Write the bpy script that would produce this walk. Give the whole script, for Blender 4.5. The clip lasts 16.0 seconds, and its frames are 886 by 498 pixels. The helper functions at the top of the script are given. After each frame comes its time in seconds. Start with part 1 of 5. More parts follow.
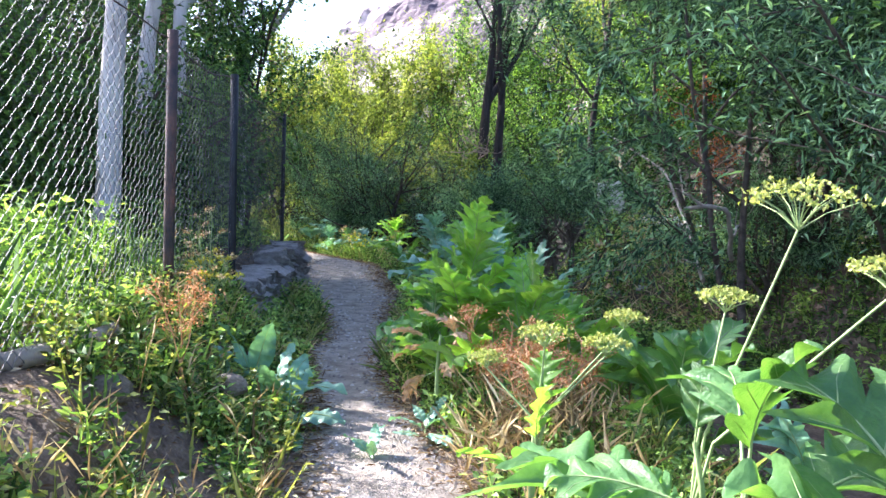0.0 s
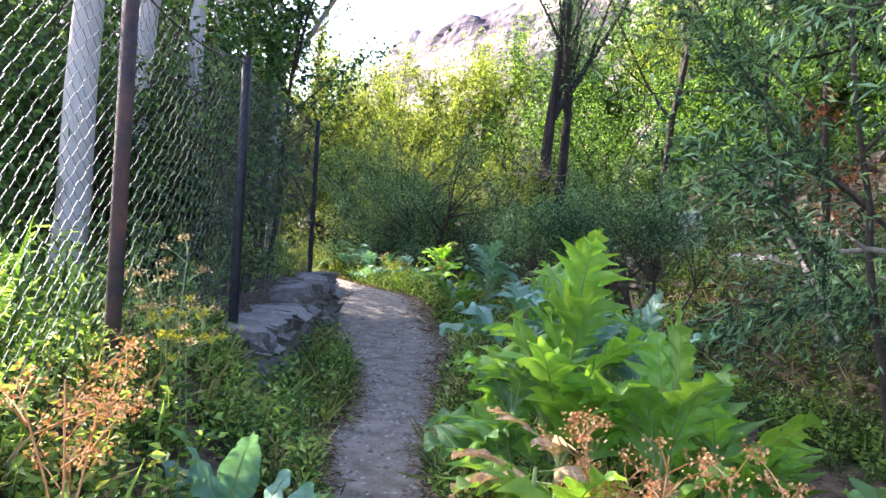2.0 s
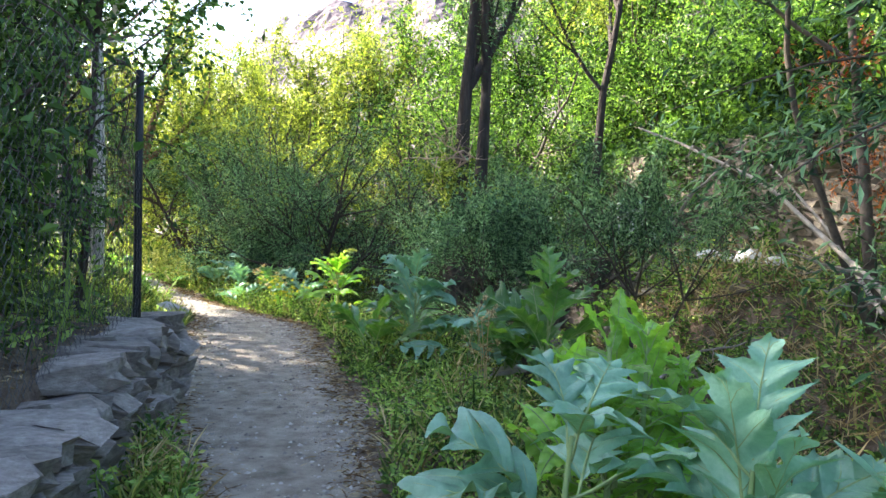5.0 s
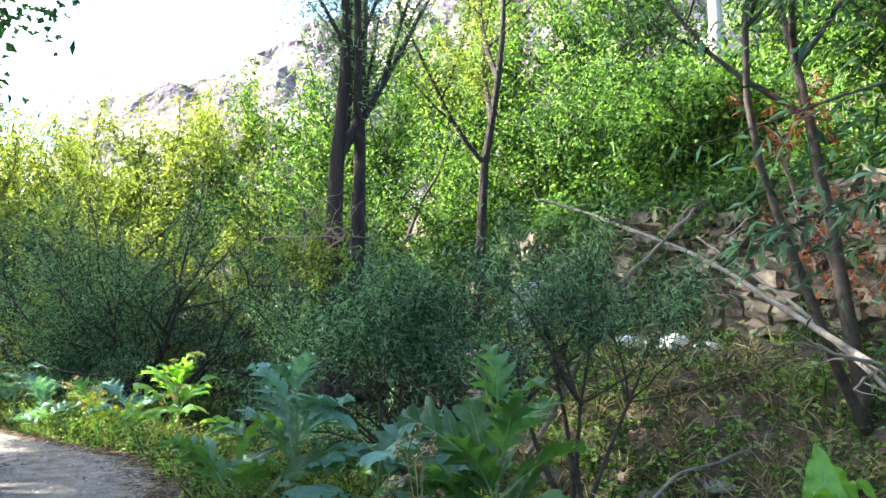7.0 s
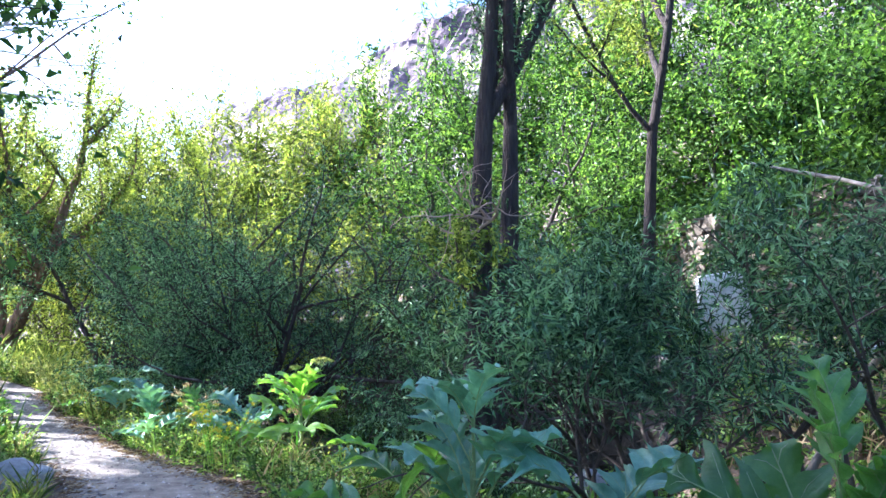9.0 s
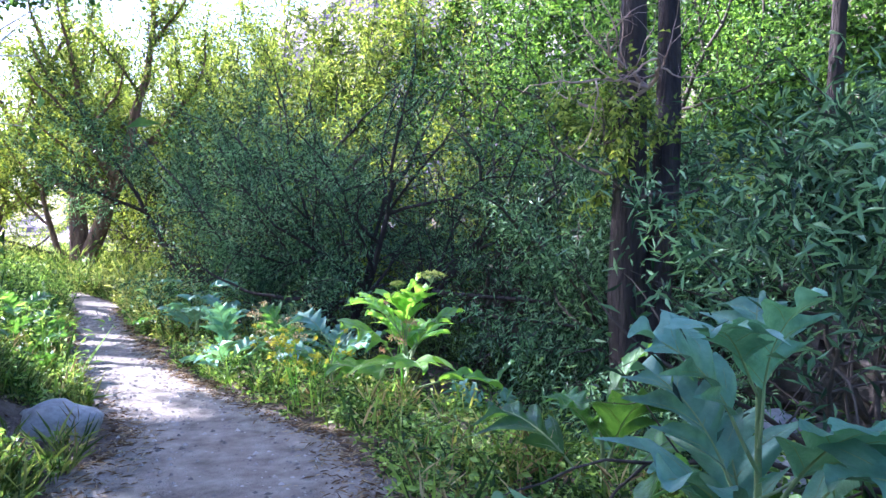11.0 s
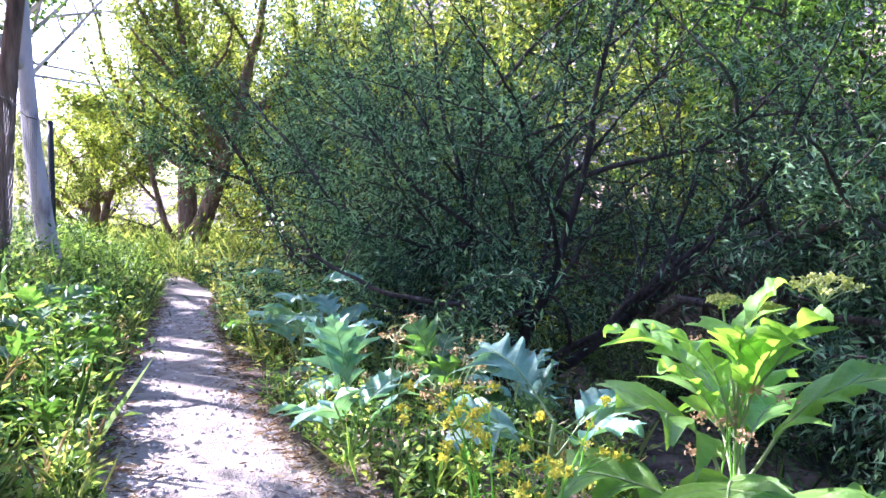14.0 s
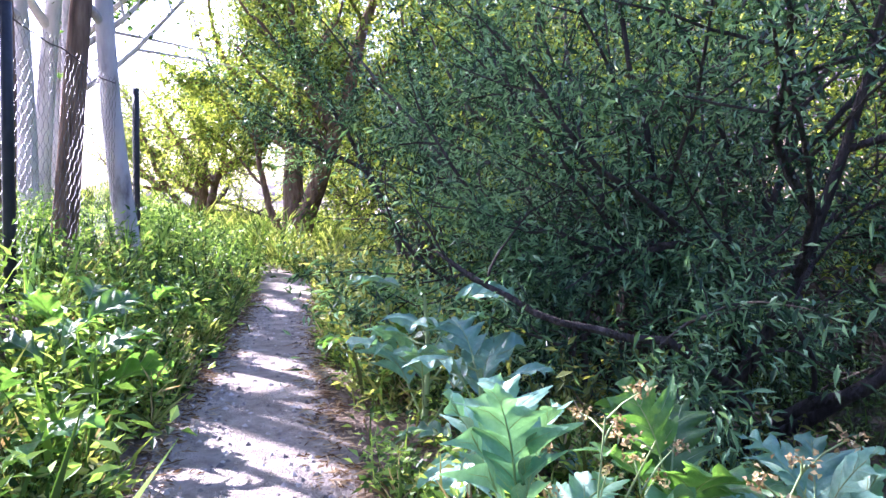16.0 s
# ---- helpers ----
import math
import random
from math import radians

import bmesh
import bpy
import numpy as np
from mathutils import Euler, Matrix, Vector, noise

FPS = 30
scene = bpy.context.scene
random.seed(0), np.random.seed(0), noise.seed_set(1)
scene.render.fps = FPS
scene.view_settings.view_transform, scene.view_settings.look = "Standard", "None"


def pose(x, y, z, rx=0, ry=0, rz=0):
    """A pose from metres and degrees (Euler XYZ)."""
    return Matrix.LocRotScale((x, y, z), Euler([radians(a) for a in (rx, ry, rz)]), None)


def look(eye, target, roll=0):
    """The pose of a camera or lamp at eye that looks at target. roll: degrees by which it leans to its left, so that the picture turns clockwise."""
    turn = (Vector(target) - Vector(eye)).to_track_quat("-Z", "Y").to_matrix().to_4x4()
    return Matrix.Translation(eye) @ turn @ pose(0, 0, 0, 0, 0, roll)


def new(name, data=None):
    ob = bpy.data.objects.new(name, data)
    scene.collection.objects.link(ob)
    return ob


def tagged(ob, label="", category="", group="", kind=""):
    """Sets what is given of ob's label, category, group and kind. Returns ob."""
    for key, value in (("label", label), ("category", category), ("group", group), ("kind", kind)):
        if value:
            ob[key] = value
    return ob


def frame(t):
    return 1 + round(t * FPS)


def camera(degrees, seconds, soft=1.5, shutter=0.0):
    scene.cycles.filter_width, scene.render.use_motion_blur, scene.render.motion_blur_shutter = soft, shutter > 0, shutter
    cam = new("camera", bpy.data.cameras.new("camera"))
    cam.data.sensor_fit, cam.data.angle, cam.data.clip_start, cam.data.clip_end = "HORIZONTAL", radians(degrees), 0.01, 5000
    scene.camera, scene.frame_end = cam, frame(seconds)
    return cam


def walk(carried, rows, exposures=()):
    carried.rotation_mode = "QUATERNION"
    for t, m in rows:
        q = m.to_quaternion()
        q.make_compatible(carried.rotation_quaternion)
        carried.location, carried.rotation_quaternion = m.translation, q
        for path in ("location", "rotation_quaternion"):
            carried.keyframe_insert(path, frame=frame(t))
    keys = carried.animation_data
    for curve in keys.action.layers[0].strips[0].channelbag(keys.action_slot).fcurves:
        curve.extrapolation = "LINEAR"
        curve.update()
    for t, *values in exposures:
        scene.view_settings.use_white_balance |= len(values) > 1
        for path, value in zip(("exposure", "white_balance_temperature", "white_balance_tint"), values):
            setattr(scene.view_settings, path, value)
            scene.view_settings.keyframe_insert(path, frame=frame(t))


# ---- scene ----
PATH = [
    (0, (1.895, -1.087, 1.521), (1.631, 0.891, 1.389), 2.0),
    (0.5, (1.779, -0.575, 1.555), (1.559, 1.409, 1.433), 1.5),
    (1, (1.667, -0.063, 1.582), (1.43, 1.92, 1.485), 2.1),
    (1.5, (1.52, 0.444, 1.576), (1.255, 2.426, 1.563), 4.3),
    (2, (1.363, 0.967, 1.555), (0.986, 2.93, 1.481), 3.7),
    (2.5, (1.215, 1.501, 1.55), (0.799, 3.455, 1.445), 2.9),
    (3, (1.076, 2.037, 1.541), (0.775, 4.01, 1.406), 0.9),
    (3.2, (1.036, 2.261, 1.539), (0.762, 4.237, 1.4), 0.4),
    (5.3, (0.339, 4.691, 1.616), (0.401, 6.689, 1.567), 2.2),
    (5.5, (0.286, 4.902, 1.625), (0.445, 6.895, 1.597), 2.5),
    (6, (0.185, 5.431, 1.635), (0.455, 7.411, 1.721), 3.0),
    (6.5, (0.069, 5.912, 1.586), (0.35, 7.888, 1.716), 1.5),
    (7, (-0.037, 6.449, 1.631), (0.321, 8.409, 1.797), -0.2),
    (7.5, (-0.124, 6.983, 1.612), (0.098, 8.96, 1.815), -0.9),
    (8, (-0.232, 7.504, 1.588), (-0.088, 9.487, 1.806), -1.7),
    (8.5, (-0.291, 7.998, 1.599), (-0.164, 9.982, 1.817), -1.2),
    (9, (-0.416, 8.523, 1.573), (-0.344, 10.514, 1.747), -0.1),
    (9.5, (-0.52, 8.986, 1.555), (-0.465, 10.983, 1.647), -0.4),
    (10, (-0.618, 9.475, 1.523), (-0.614, 11.475, 1.558), -0.6),
    (10.2, (-0.663, 9.647, 1.526), (-0.692, 11.647, 1.542), -0.4),
    (12.3, (-1.398, 11.973, 1.438), (-1.639, 13.953, 1.293), -1.1),
    (12.5, (-1.489, 12.194, 1.43), (-1.747, 14.172, 1.287), -0.6),
    (13, (-1.699, 12.692, 1.4), (-1.998, 14.666, 1.282), 0.1),
    (13.5, (-1.883, 13.169, 1.385), (-2.201, 15.14, 1.264), -0.8),
    (14, (-2.076, 13.652, 1.36), (-2.505, 15.602, 1.255), -0.3),
    (14.5, (-2.274, 14.1, 1.334), (-2.75, 16.039, 1.211), 0.7),
    (15, (-2.462, 14.578, 1.313), (-3.026, 16.491, 1.168), -0.3),
    (15.5, (-2.722, 15.043, 1.304), (-3.398, 16.92, 1.156), 0.9),
    (16, (-2.958, 15.461, 1.313), (-3.653, 17.332, 1.184), 0.8),
]
cam = camera(61.0, 16.0)
walk(cam, [(t, look(eye, target, roll)) for t, eye, target, roll in PATH], [(0, 2.4, 5300, 18), (3, 2.75, 5900, 22), (5.5, 2.8, 5900, 8), (8, 2.65, 5100, 12), (10, 2.6, 4750, 26), (12.5, 2.65, 4750, 28), (14.5, 2.75, 5000, 38), (16, 2.8, 5000, 37)])

# ---- world, sun, exposure ----
SUN_FROM = Vector((-0.90, 0.30, 0.62)).normalized()
world = bpy.data.worlds.new("sky")
scene.world = world
world.use_nodes = True
_nt = world.node_tree
_sky = _nt.nodes.new("ShaderNodeTexSky")
_sky.sky_type, _sky.sun_disc = "NISHITA", False
_sky.sun_elevation = math.asin(SUN_FROM.z)
_sky.sun_rotation = math.atan2(SUN_FROM.x, SUN_FROM.y)
_sky.air_density, _sky.dust_density = 1.0, 3.5
_nt.links.new(_sky.outputs[0], _nt.nodes["Background"].inputs[0])
_nt.nodes["Background"].inputs[1].default_value = 0.115
sun_data = bpy.data.lights.new("sun", "SUN")
sun_data.energy, sun_data.angle, sun_data.color = 5.0, radians(0.55), (1.0, 0.88, 0.69)
sun = new("sun", sun_data)
sun.matrix_world = look(SUN_FROM * 60, (0, 0, 0))

# ---- materials ----


def ramp_node(nt, stops):
    r = nt.nodes.new("ShaderNodeValToRGB")
    els = r.color_ramp.elements
    while len(els) < len(stops):
        els.new(0.5)
    for e, (p, c) in zip(els, stops):
        e.position, e.color = p, (*c, 1)
    return r


def material(name, stops, scale=4.0, rough=0.8, bump=0.3, bump_scale=40.0, stretch=(1, 1, 1), vary=0.0,
             translucent=0.0, metallic=0.0, island=False, tint=None, spec=0.3, detail=6.0, bump_dist=0.02):
    """Noise-driven colour at two scales, fine relief, random value per object or per island, optional translucency."""
    m = bpy.data.materials.new(name)
    m.use_nodes = True
    nt = m.node_tree
    b = nt.nodes["Principled BSDF"]
    out = nt.nodes["Material Output"]
    tc = nt.nodes.new("ShaderNodeTexCoord")
    mp = nt.nodes.new("ShaderNodeMapping")
    mp.inputs["Scale"].default_value = stretch
    nt.links.new(tc.outputs["Object"], mp.inputs["Vector"])
    n1 = nt.nodes.new("ShaderNodeTexNoise")
    n1.inputs["Scale"].default_value, n1.inputs["Detail"].default_value = scale, detail
    n1.inputs["Roughness"].default_value = 0.65
    nt.links.new(mp.outputs[0], n1.inputs["Vector"])
    r = ramp_node(nt, stops)
    source = n1.outputs["Fac"]
    if island:
        g = nt.nodes.new("ShaderNodeNewGeometry")
        mx = nt.nodes.new("ShaderNodeMath")
        mx.operation = "MULTIPLY_ADD"
        sub = nt.nodes.new("ShaderNodeMath")
        sub.operation = "SUBTRACT"
        sub.inputs[1].default_value = 0.5
        nt.links.new(g.outputs["Random Per Island"], sub.inputs[0])
        nt.links.new(sub.outputs[0], mx.inputs[0])
        mx.inputs[1].default_value = 1.0
        nt.links.new(source, mx.inputs[2])
        source = mx.outputs[0]
    nt.links.new(source, r.inputs[0])
    col = r.outputs[0]
    if vary:
        oi = nt.nodes.new("ShaderNodeObjectInfo")
        mr = nt.nodes.new("ShaderNodeMapRange")
        mr.inputs["To Min"].default_value, mr.inputs["To Max"].default_value = 1 - vary, 1 + vary
        nt.links.new(oi.outputs["Random"], mr.inputs["Value"])
        hs = nt.nodes.new("ShaderNodeHueSaturation")
        nt.links.new(mr.outputs[0], hs.inputs["Value"])
        nt.links.new(col, hs.inputs["Color"])
        col = hs.outputs[0]
    nt.links.new(col, b.inputs["Base Color"])
    b.inputs["Roughness"].default_value, b.inputs["Metallic"].default_value = rough, metallic
    b.inputs["Specular IOR Level"].default_value = spec
    if bump:
        n2 = nt.nodes.new("ShaderNodeTexNoise")
        n2.inputs["Scale"].default_value, n2.inputs["Detail"].default_value = bump_scale, 8
        nt.links.new(mp.outputs[0], n2.inputs["Vector"])
        bp = nt.nodes.new("ShaderNodeBump")
        bp.inputs["Strength"].default_value, bp.inputs["Distance"].default_value = bump, bump_dist
        nt.links.new(n2.outputs["Fac"], bp.inputs["Height"])
        nt.links.new(bp.outputs[0], b.inputs["Normal"])
    if translucent:
        tr = nt.nodes.new("ShaderNodeBsdfTranslucent")
        tm = nt.nodes.new("ShaderNodeMix")
        tm.data_type, tm.blend_type = "RGBA", "MULTIPLY"
        tm.inputs["Factor"].default_value = 1.0
        nt.links.new(col, tm.inputs["A"])
        tm.inputs["B"].default_value = (*(tint or (1.5, 1.5, 0.55)), 1)
        nt.links.new(tm.outputs["Result"], tr.inputs["Color"])
        ms = nt.nodes.new("ShaderNodeMixShader")
        ms.inputs[0].default_value = translucent
        nt.links.new(b.outputs[0], ms.inputs[1])
        nt.links.new(tr.outputs[0], ms.inputs[2])
        nt.links.new(ms.outputs[0], out.inputs["Surface"])
    return m


M_EARTH = material("forest soil", [(0.3, (0.055, 0.038, 0.027)), (0.5, (0.145, 0.105, 0.075)), (0.7, (0.27, 0.205, 0.15))], 5.0, 0.95, 1.0, 35, detail=12.0, bump_dist=0.05)
M_TRAIL = material("trodden gravelly dirt", [(0.28, (0.15, 0.125, 0.10)), (0.5, (0.31, 0.262, 0.215)), (0.72, (0.47, 0.405, 0.34))], 5.0, 0.95, 1.0, 70, detail=12.0, bump_dist=0.03)
M_PEBBLE = material("grey pebbles", [(0.2, (0.16, 0.14, 0.13)), (0.6, (0.36, 0.32, 0.29)), (0.9, (0.55, 0.50, 0.46))], 3, 0.85, 0.3, 60, island=True)
M_LITTER = material("dry leaf litter", [(0.2, (0.12, 0.07, 0.035)), (0.55, (0.32, 0.22, 0.12)), (0.85, (0.52, 0.42, 0.28))], 3, 0.9, 0.2, 60, island=True, translucent=0.2, tint=(1, 0.9, 0.6))
# purple-grey stops paint the crags' shade, pale stops the lit slopes between
M_HILL = material("dry rocky hillside with painted crag shade", [(0.36, (0.07, 0.055, 0.07)), (0.48, (0.13, 0.10, 0.11)), (0.56, (0.46, 0.37, 0.34)), (0.72, (0.45, 0.39, 0.29))], 0.16, 0.95, 0.8, 0.8, bump_dist=1.0)
M_STONE = material("rough fieldstone", [(0.25, (0.08, 0.065, 0.05)), (0.5, (0.19, 0.155, 0.115)), (0.75, (0.30, 0.25, 0.19))], 5, 0.9, 0.6, 30, vary=0.3)
M_STONE_DARK = material("dark creek stone", [(0.25, (0.035, 0.03, 0.026)), (0.5, (0.085, 0.07, 0.058)), (0.75, (0.16, 0.135, 0.11))], 5, 0.75, 0.6, 30, vary=0.3)
M_MORTAR = material("dark earthy joint fill", [(0.3, (0.035, 0.03, 0.025)), (0.7, (0.10, 0.085, 0.07))], 6, 0.95, 0.5, 40)
M_ROCK = material("pale boulder", [(0.3, (0.26, 0.25, 0.24)), (0.55, (0.42, 0.40, 0.38)), (0.8, (0.58, 0.55, 0.52))], 4, 0.85, 0.6, 25)
M_WALLSTONE = material("lichened grey wall stone", [(0.25, (0.15, 0.13, 0.12)), (0.5, (0.30, 0.26, 0.24)), (0.75, (0.46, 0.41, 0.38))], 6, 0.9, 0.7, 30, vary=0.25)
M_WHITE = material("weathered white plaster", [(0.3, (0.55, 0.54, 0.52)), (0.6, (0.80, 0.79, 0.77))], 6, 0.8, 0.5, 25)
M_WATER = material("shallow creek water", [(0.3, (0.02, 0.025, 0.02)), (0.7, (0.05, 0.05, 0.04))], 2, 0.08, 0.25, 9, spec=0.5)
M_BARK = material("dark ridged bark", [(0.3, (0.03, 0.024, 0.022)), (0.55, (0.07, 0.054, 0.047)), (0.8, (0.14, 0.112, 0.098))], 12, 0.95, 1.0, 42, stretch=(1, 1, 0.14), bump_dist=0.07)
M_BARK_RED = material("reddish brown willow bark", [(0.3, (0.07, 0.042, 0.03)), (0.55, (0.22, 0.135, 0.095)), (0.8, (0.36, 0.25, 0.18))], 9, 0.95, 1.0, 30, stretch=(1, 1, 0.16), bump_dist=0.04)
M_BARK_PALE = material("pale whitish trunk bark", [(0.28, (0.16, 0.13, 0.12)), (0.45, (0.46, 0.42, 0.40)), (0.75, (0.62, 0.58, 0.56))], 4, 0.85, 0.5, 30, stretch=(1, 1, 0.35))
M_TWIG = material("grey brown twigs", [(0.3, (0.045, 0.036, 0.03)), (0.7, (0.14, 0.11, 0.088))], 12, 0.9, 0.3, 60)
M_DEAD = material("bleached dead wood", [(0.3, (0.18, 0.15, 0.12)), (0.7, (0.38, 0.33, 0.28))], 10, 0.9, 0.5, 50, stretch=(1, 1, 0.3))
M_PINKWOOD = material("bare pinkish dead branches", [(0.3, (0.30, 0.20, 0.16)), (0.7, (0.55, 0.40, 0.33))], 10, 0.9, 0.3, 50)
M_POST = material("rusty dark steel post", [(0.35, (0.035, 0.03, 0.032)), (0.6, (0.10, 0.055, 0.045)), (0.8, (0.20, 0.08, 0.05))], 6, 0.7, 0.3, 50, spec=0.4)
M_POST_BLACK = material("black painted steel post", [(0.3, (0.012, 0.012, 0.014)), (0.8, (0.04, 0.04, 0.045))], 8, 0.5, 0.2, 50)
M_WIRE = material("galvanised fence wire", [(0.3, (0.06, 0.057, 0.06)), (0.7, (0.18, 0.17, 0.175))], 5, 0.55, 0.0, metallic=0.4)


def leaf_material(name, dark, mid, light, trans=0.35, rough=0.5, island=True, tint=None, vary=0.0, scale=1.2):
    k = (1.18, 1.2, 1.2)
    dark, mid, light = [tuple(v * w for v, w in zip(c, k)) for c in (dark, mid, light)]
    return material(name, [(0.16, tuple(v * 0.8 for v in dark)), (0.5, mid), (0.88, tuple(v * 1.15 for v in light))], scale, rough, 0.0, island=island, translucent=trans, tint=tint, vary=vary, spec=0.3, detail=3)


M_WILLOW = leaf_material("grey green willow leaves", (0.022, 0.05, 0.026), (0.075, 0.145, 0.075), (0.20, 0.31, 0.17), 0.25, 0.38)
# lit copy of the willow leaves: sunlight put into the colour as yellow green
M_WILLOW_LIT = leaf_material("willow leaves coloured sunlit yellow green", (0.07, 0.11, 0.022), (0.145, 0.205, 0.043), (0.27, 0.33, 0.08), 0.42, tint=(1.7, 1.5, 0.5))
M_BROAD = leaf_material("bright broad leaves", (0.025, 0.055, 0.012), (0.072, 0.145, 0.028), (0.20, 0.32, 0.06), 0.36)
M_POPLAR = leaf_material("dark poplar leaves", (0.03, 0.065, 0.02), (0.06, 0.12, 0.035), (0.12, 0.20, 0.06))
M_HERB = leaf_material("mixed herb leaves", (0.045, 0.09, 0.022), (0.125, 0.21, 0.05), (0.29, 0.39, 0.11))
# yellower copy of the herb leaves, with sunlight put into the colour
M_HERB_LIT = leaf_material("herb leaves coloured sunlit yellow", (0.10, 0.12, 0.03), (0.20, 0.22, 0.06), (0.34, 0.34, 0.12))
M_GRASS = leaf_material("green grass blades", (0.07, 0.11, 0.025), (0.14, 0.20, 0.05), (0.30, 0.32, 0.12))
M_STRAW = leaf_material("dry straw", (0.22, 0.15, 0.07), (0.38, 0.28, 0.14), (0.55, 0.45, 0.26), 0.25, 0.7, tint=(1.1, 1, 0.7))
M_HOG = material("large matt green leaf", [(0.25, (0.06, 0.14, 0.045)), (0.5, (0.11, 0.22, 0.07)), (0.8, (0.19, 0.32, 0.11))], 5, 0.34, 0.35, 30, vary=0.3, translucent=0.42, tint=(1.5, 1.6, 0.4), spec=0.5)
M_HOG_BLUE = material("blue green leathery leaf", [(0.25, (0.11, 0.22, 0.14)), (0.5, (0.19, 0.34, 0.23)), (0.8, (0.31, 0.47, 0.34))], 5, 0.40, 0.25, 26, vary=0.2, translucent=0.22, tint=(1.3, 1.5, 0.6), spec=0.55)
# light green leaf; base colour and tint raised to carry sun on the clumps
M_HOG_LIGHT = material("light green leaf brightened for sunlight", [(0.25, (0.15, 0.31, 0.055)), (0.5, (0.24, 0.43, 0.09)), (0.8, (0.36, 0.54, 0.16))], 5, 0.36, 0.35, 30, vary=0.3, translucent=0.5, tint=(1.5, 1.5, 0.4), spec=0.4)
M_STEM = material("green ribbed stem", [(0.3, (0.19, 0.27, 0.10)), (0.7, (0.36, 0.43, 0.19))], 8, 0.6, 0.2, 60, stretch=(1, 1, 0.2))
M_YELLOW = material("yellow green umbel florets", [(0.3, (0.26, 0.31, 0.09)), (0.7, (0.46, 0.47, 0.17))], 20, 0.8, 0.0, island=True, translucent=0.3, tint=(1.2, 1.2, 0.5))
M_FLOWER = material("small yellow blossoms", [(0.3, (0.50, 0.48, 0.05)), (0.7, (0.78, 0.72, 0.10))], 20, 0.8, 0.0, island=True, translucent=0.3, tint=(1.2, 1.1, 0.4))
M_ORANGE = material("dry orange brown seed heads", [(0.3, (0.46, 0.22, 0.08)), (0.7, (0.74, 0.46, 0.24))], 20, 0.9, 0.0, island=True, translucent=0.2, tint=(1.1, 0.9, 0.6))
M_DRYLEAF = material("curled tan dead leaf", [(0.3, (0.34, 0.20, 0.10)), (0.55, (0.58, 0.40, 0.24)), (0.8, (0.72, 0.56, 0.38))], 9, 0.8, 0.4, 30, translucent=0.3, tint=(1.1, 0.95, 0.7))
M_RUST = leaf_material("rust red dying leaves", (0.16, 0.05, 0.02), (0.30, 0.10, 0.035), (0.45, 0.18, 0.06), tint=(1.2, 0.9, 0.6))

# ---- mesh helpers ----


class Geo:
    """Collects vertices and faces for one mesh."""

    def __init__(self):
        self.v, self.f, self.n = [], [], 0

    def add(self, verts, faces):
        verts, faces = np.asarray(verts, float), np.asarray(faces, int)
        self.v.append(verts)
        self.f.append(faces + self.n)
        self.n += len(verts)

    def tube(self, pts, radii, sides=6):
        pts = np.asarray(pts, float)
        radii = np.broadcast_to(np.asarray(radii, float), (len(pts),))
        d = np.gradient(pts, axis=0)
        d /= np.linalg.norm(d, axis=1, keepdims=True) + 1e-9
        ref = np.array([0.0, 0, 1]) if abs(d[:, 2]).mean() < 0.9 else np.array([1.0, 0, 0])
        a = np.cross(d, ref)
        a /= np.linalg.norm(a, axis=1, keepdims=True) + 1e-9
        b = np.cross(d, a)
        ang = np.linspace(0, 2 * np.pi, sides, endpoint=False)
        ring = pts[:, None] + radii[:, None, None] * (a[:, None] * np.cos(ang)[None, :, None] + b[:, None] * np.sin(ang)[None, :, None])
        k, m = np.meshgrid(np.arange(len(pts) - 1), np.arange(sides), indexing="ij")
        m2 = (m + 1) % sides
        q = np.stack([k * sides + m, k * sides + m2, (k + 1) * sides + m2, (k + 1) * sides + m], -1).reshape(-1, 4)
        self.add(ring.reshape(-1, 3), q)

    def leaves(self, pos, way, length, width, rng, fold=0.25, up=None):
        """Folded diamond leaves: base, two sides, tip."""
        pos, way = np.asarray(pos, float), np.asarray(way, float)
        n = len(pos)
        if n == 0:
            return
        way = way / (np.linalg.norm(way, axis=1, keepdims=True) + 1e-9)
        side = np.cross(way, rng.normal(size=(n, 3)) * 0.7 + ([0, 0, 1] if up is None else up))
        side /= np.linalg.norm(side, axis=1, keepdims=True) + 1e-9
        nor = np.cross(side, way)
        length, width = np.broadcast_to(length, (n,))[:, None], np.broadcast_to(width, (n,))[:, None]
        mid = pos + way * length * 0.45
        v = np.stack([pos, mid + side * width / 2 + nor * width * fold, pos + way * length - nor * length * 0.12, mid - side * width / 2 + nor * width * fold], 1).reshape(-1, 3)
        base = np.arange(n)[:, None] * 4
        self.add(v, np.concatenate([base + [0, 1, 2, 2], base + [0, 2, 3, 3]], 0))

    def mesh(self, name, mat, smooth=False):
        me = bpy.data.meshes.new(name)
        if self.v:
            v, f = np.concatenate(self.v), np.concatenate(self.f)
            tri = f[:, 2] == f[:, 3]
            loops = np.where(tri, 3, 4)
            starts = np.concatenate([[0], np.cumsum(loops)[:-1]])
            keep = np.ones((len(f), 4), bool)
            keep[tri, 3] = False
            me.vertices.add(len(v))
            me.vertices.foreach_set("co", v.astype(np.float32).ravel())
            me.loops.add(int(loops.sum()))
            me.loops.foreach_set("vertex_index", f[keep].astype(np.int32))
            me.polygons.add(len(f))
            me.polygons.foreach_set("loop_start", starts.astype(np.int32))
            me.polygons.foreach_set("loop_total", loops.astype(np.int32))
            me.polygons.foreach_set("use_smooth", np.full(len(f), smooth))
            me.update(calc_edges=True)
        me.materials.append(mat)
        return me


def part(name, data, parent, label="", m=None):
    ob = new(name, data)
    ob.parent = parent
    if m is not None:
        ob.matrix_basis = m
    return tagged(ob, label) if label else ob


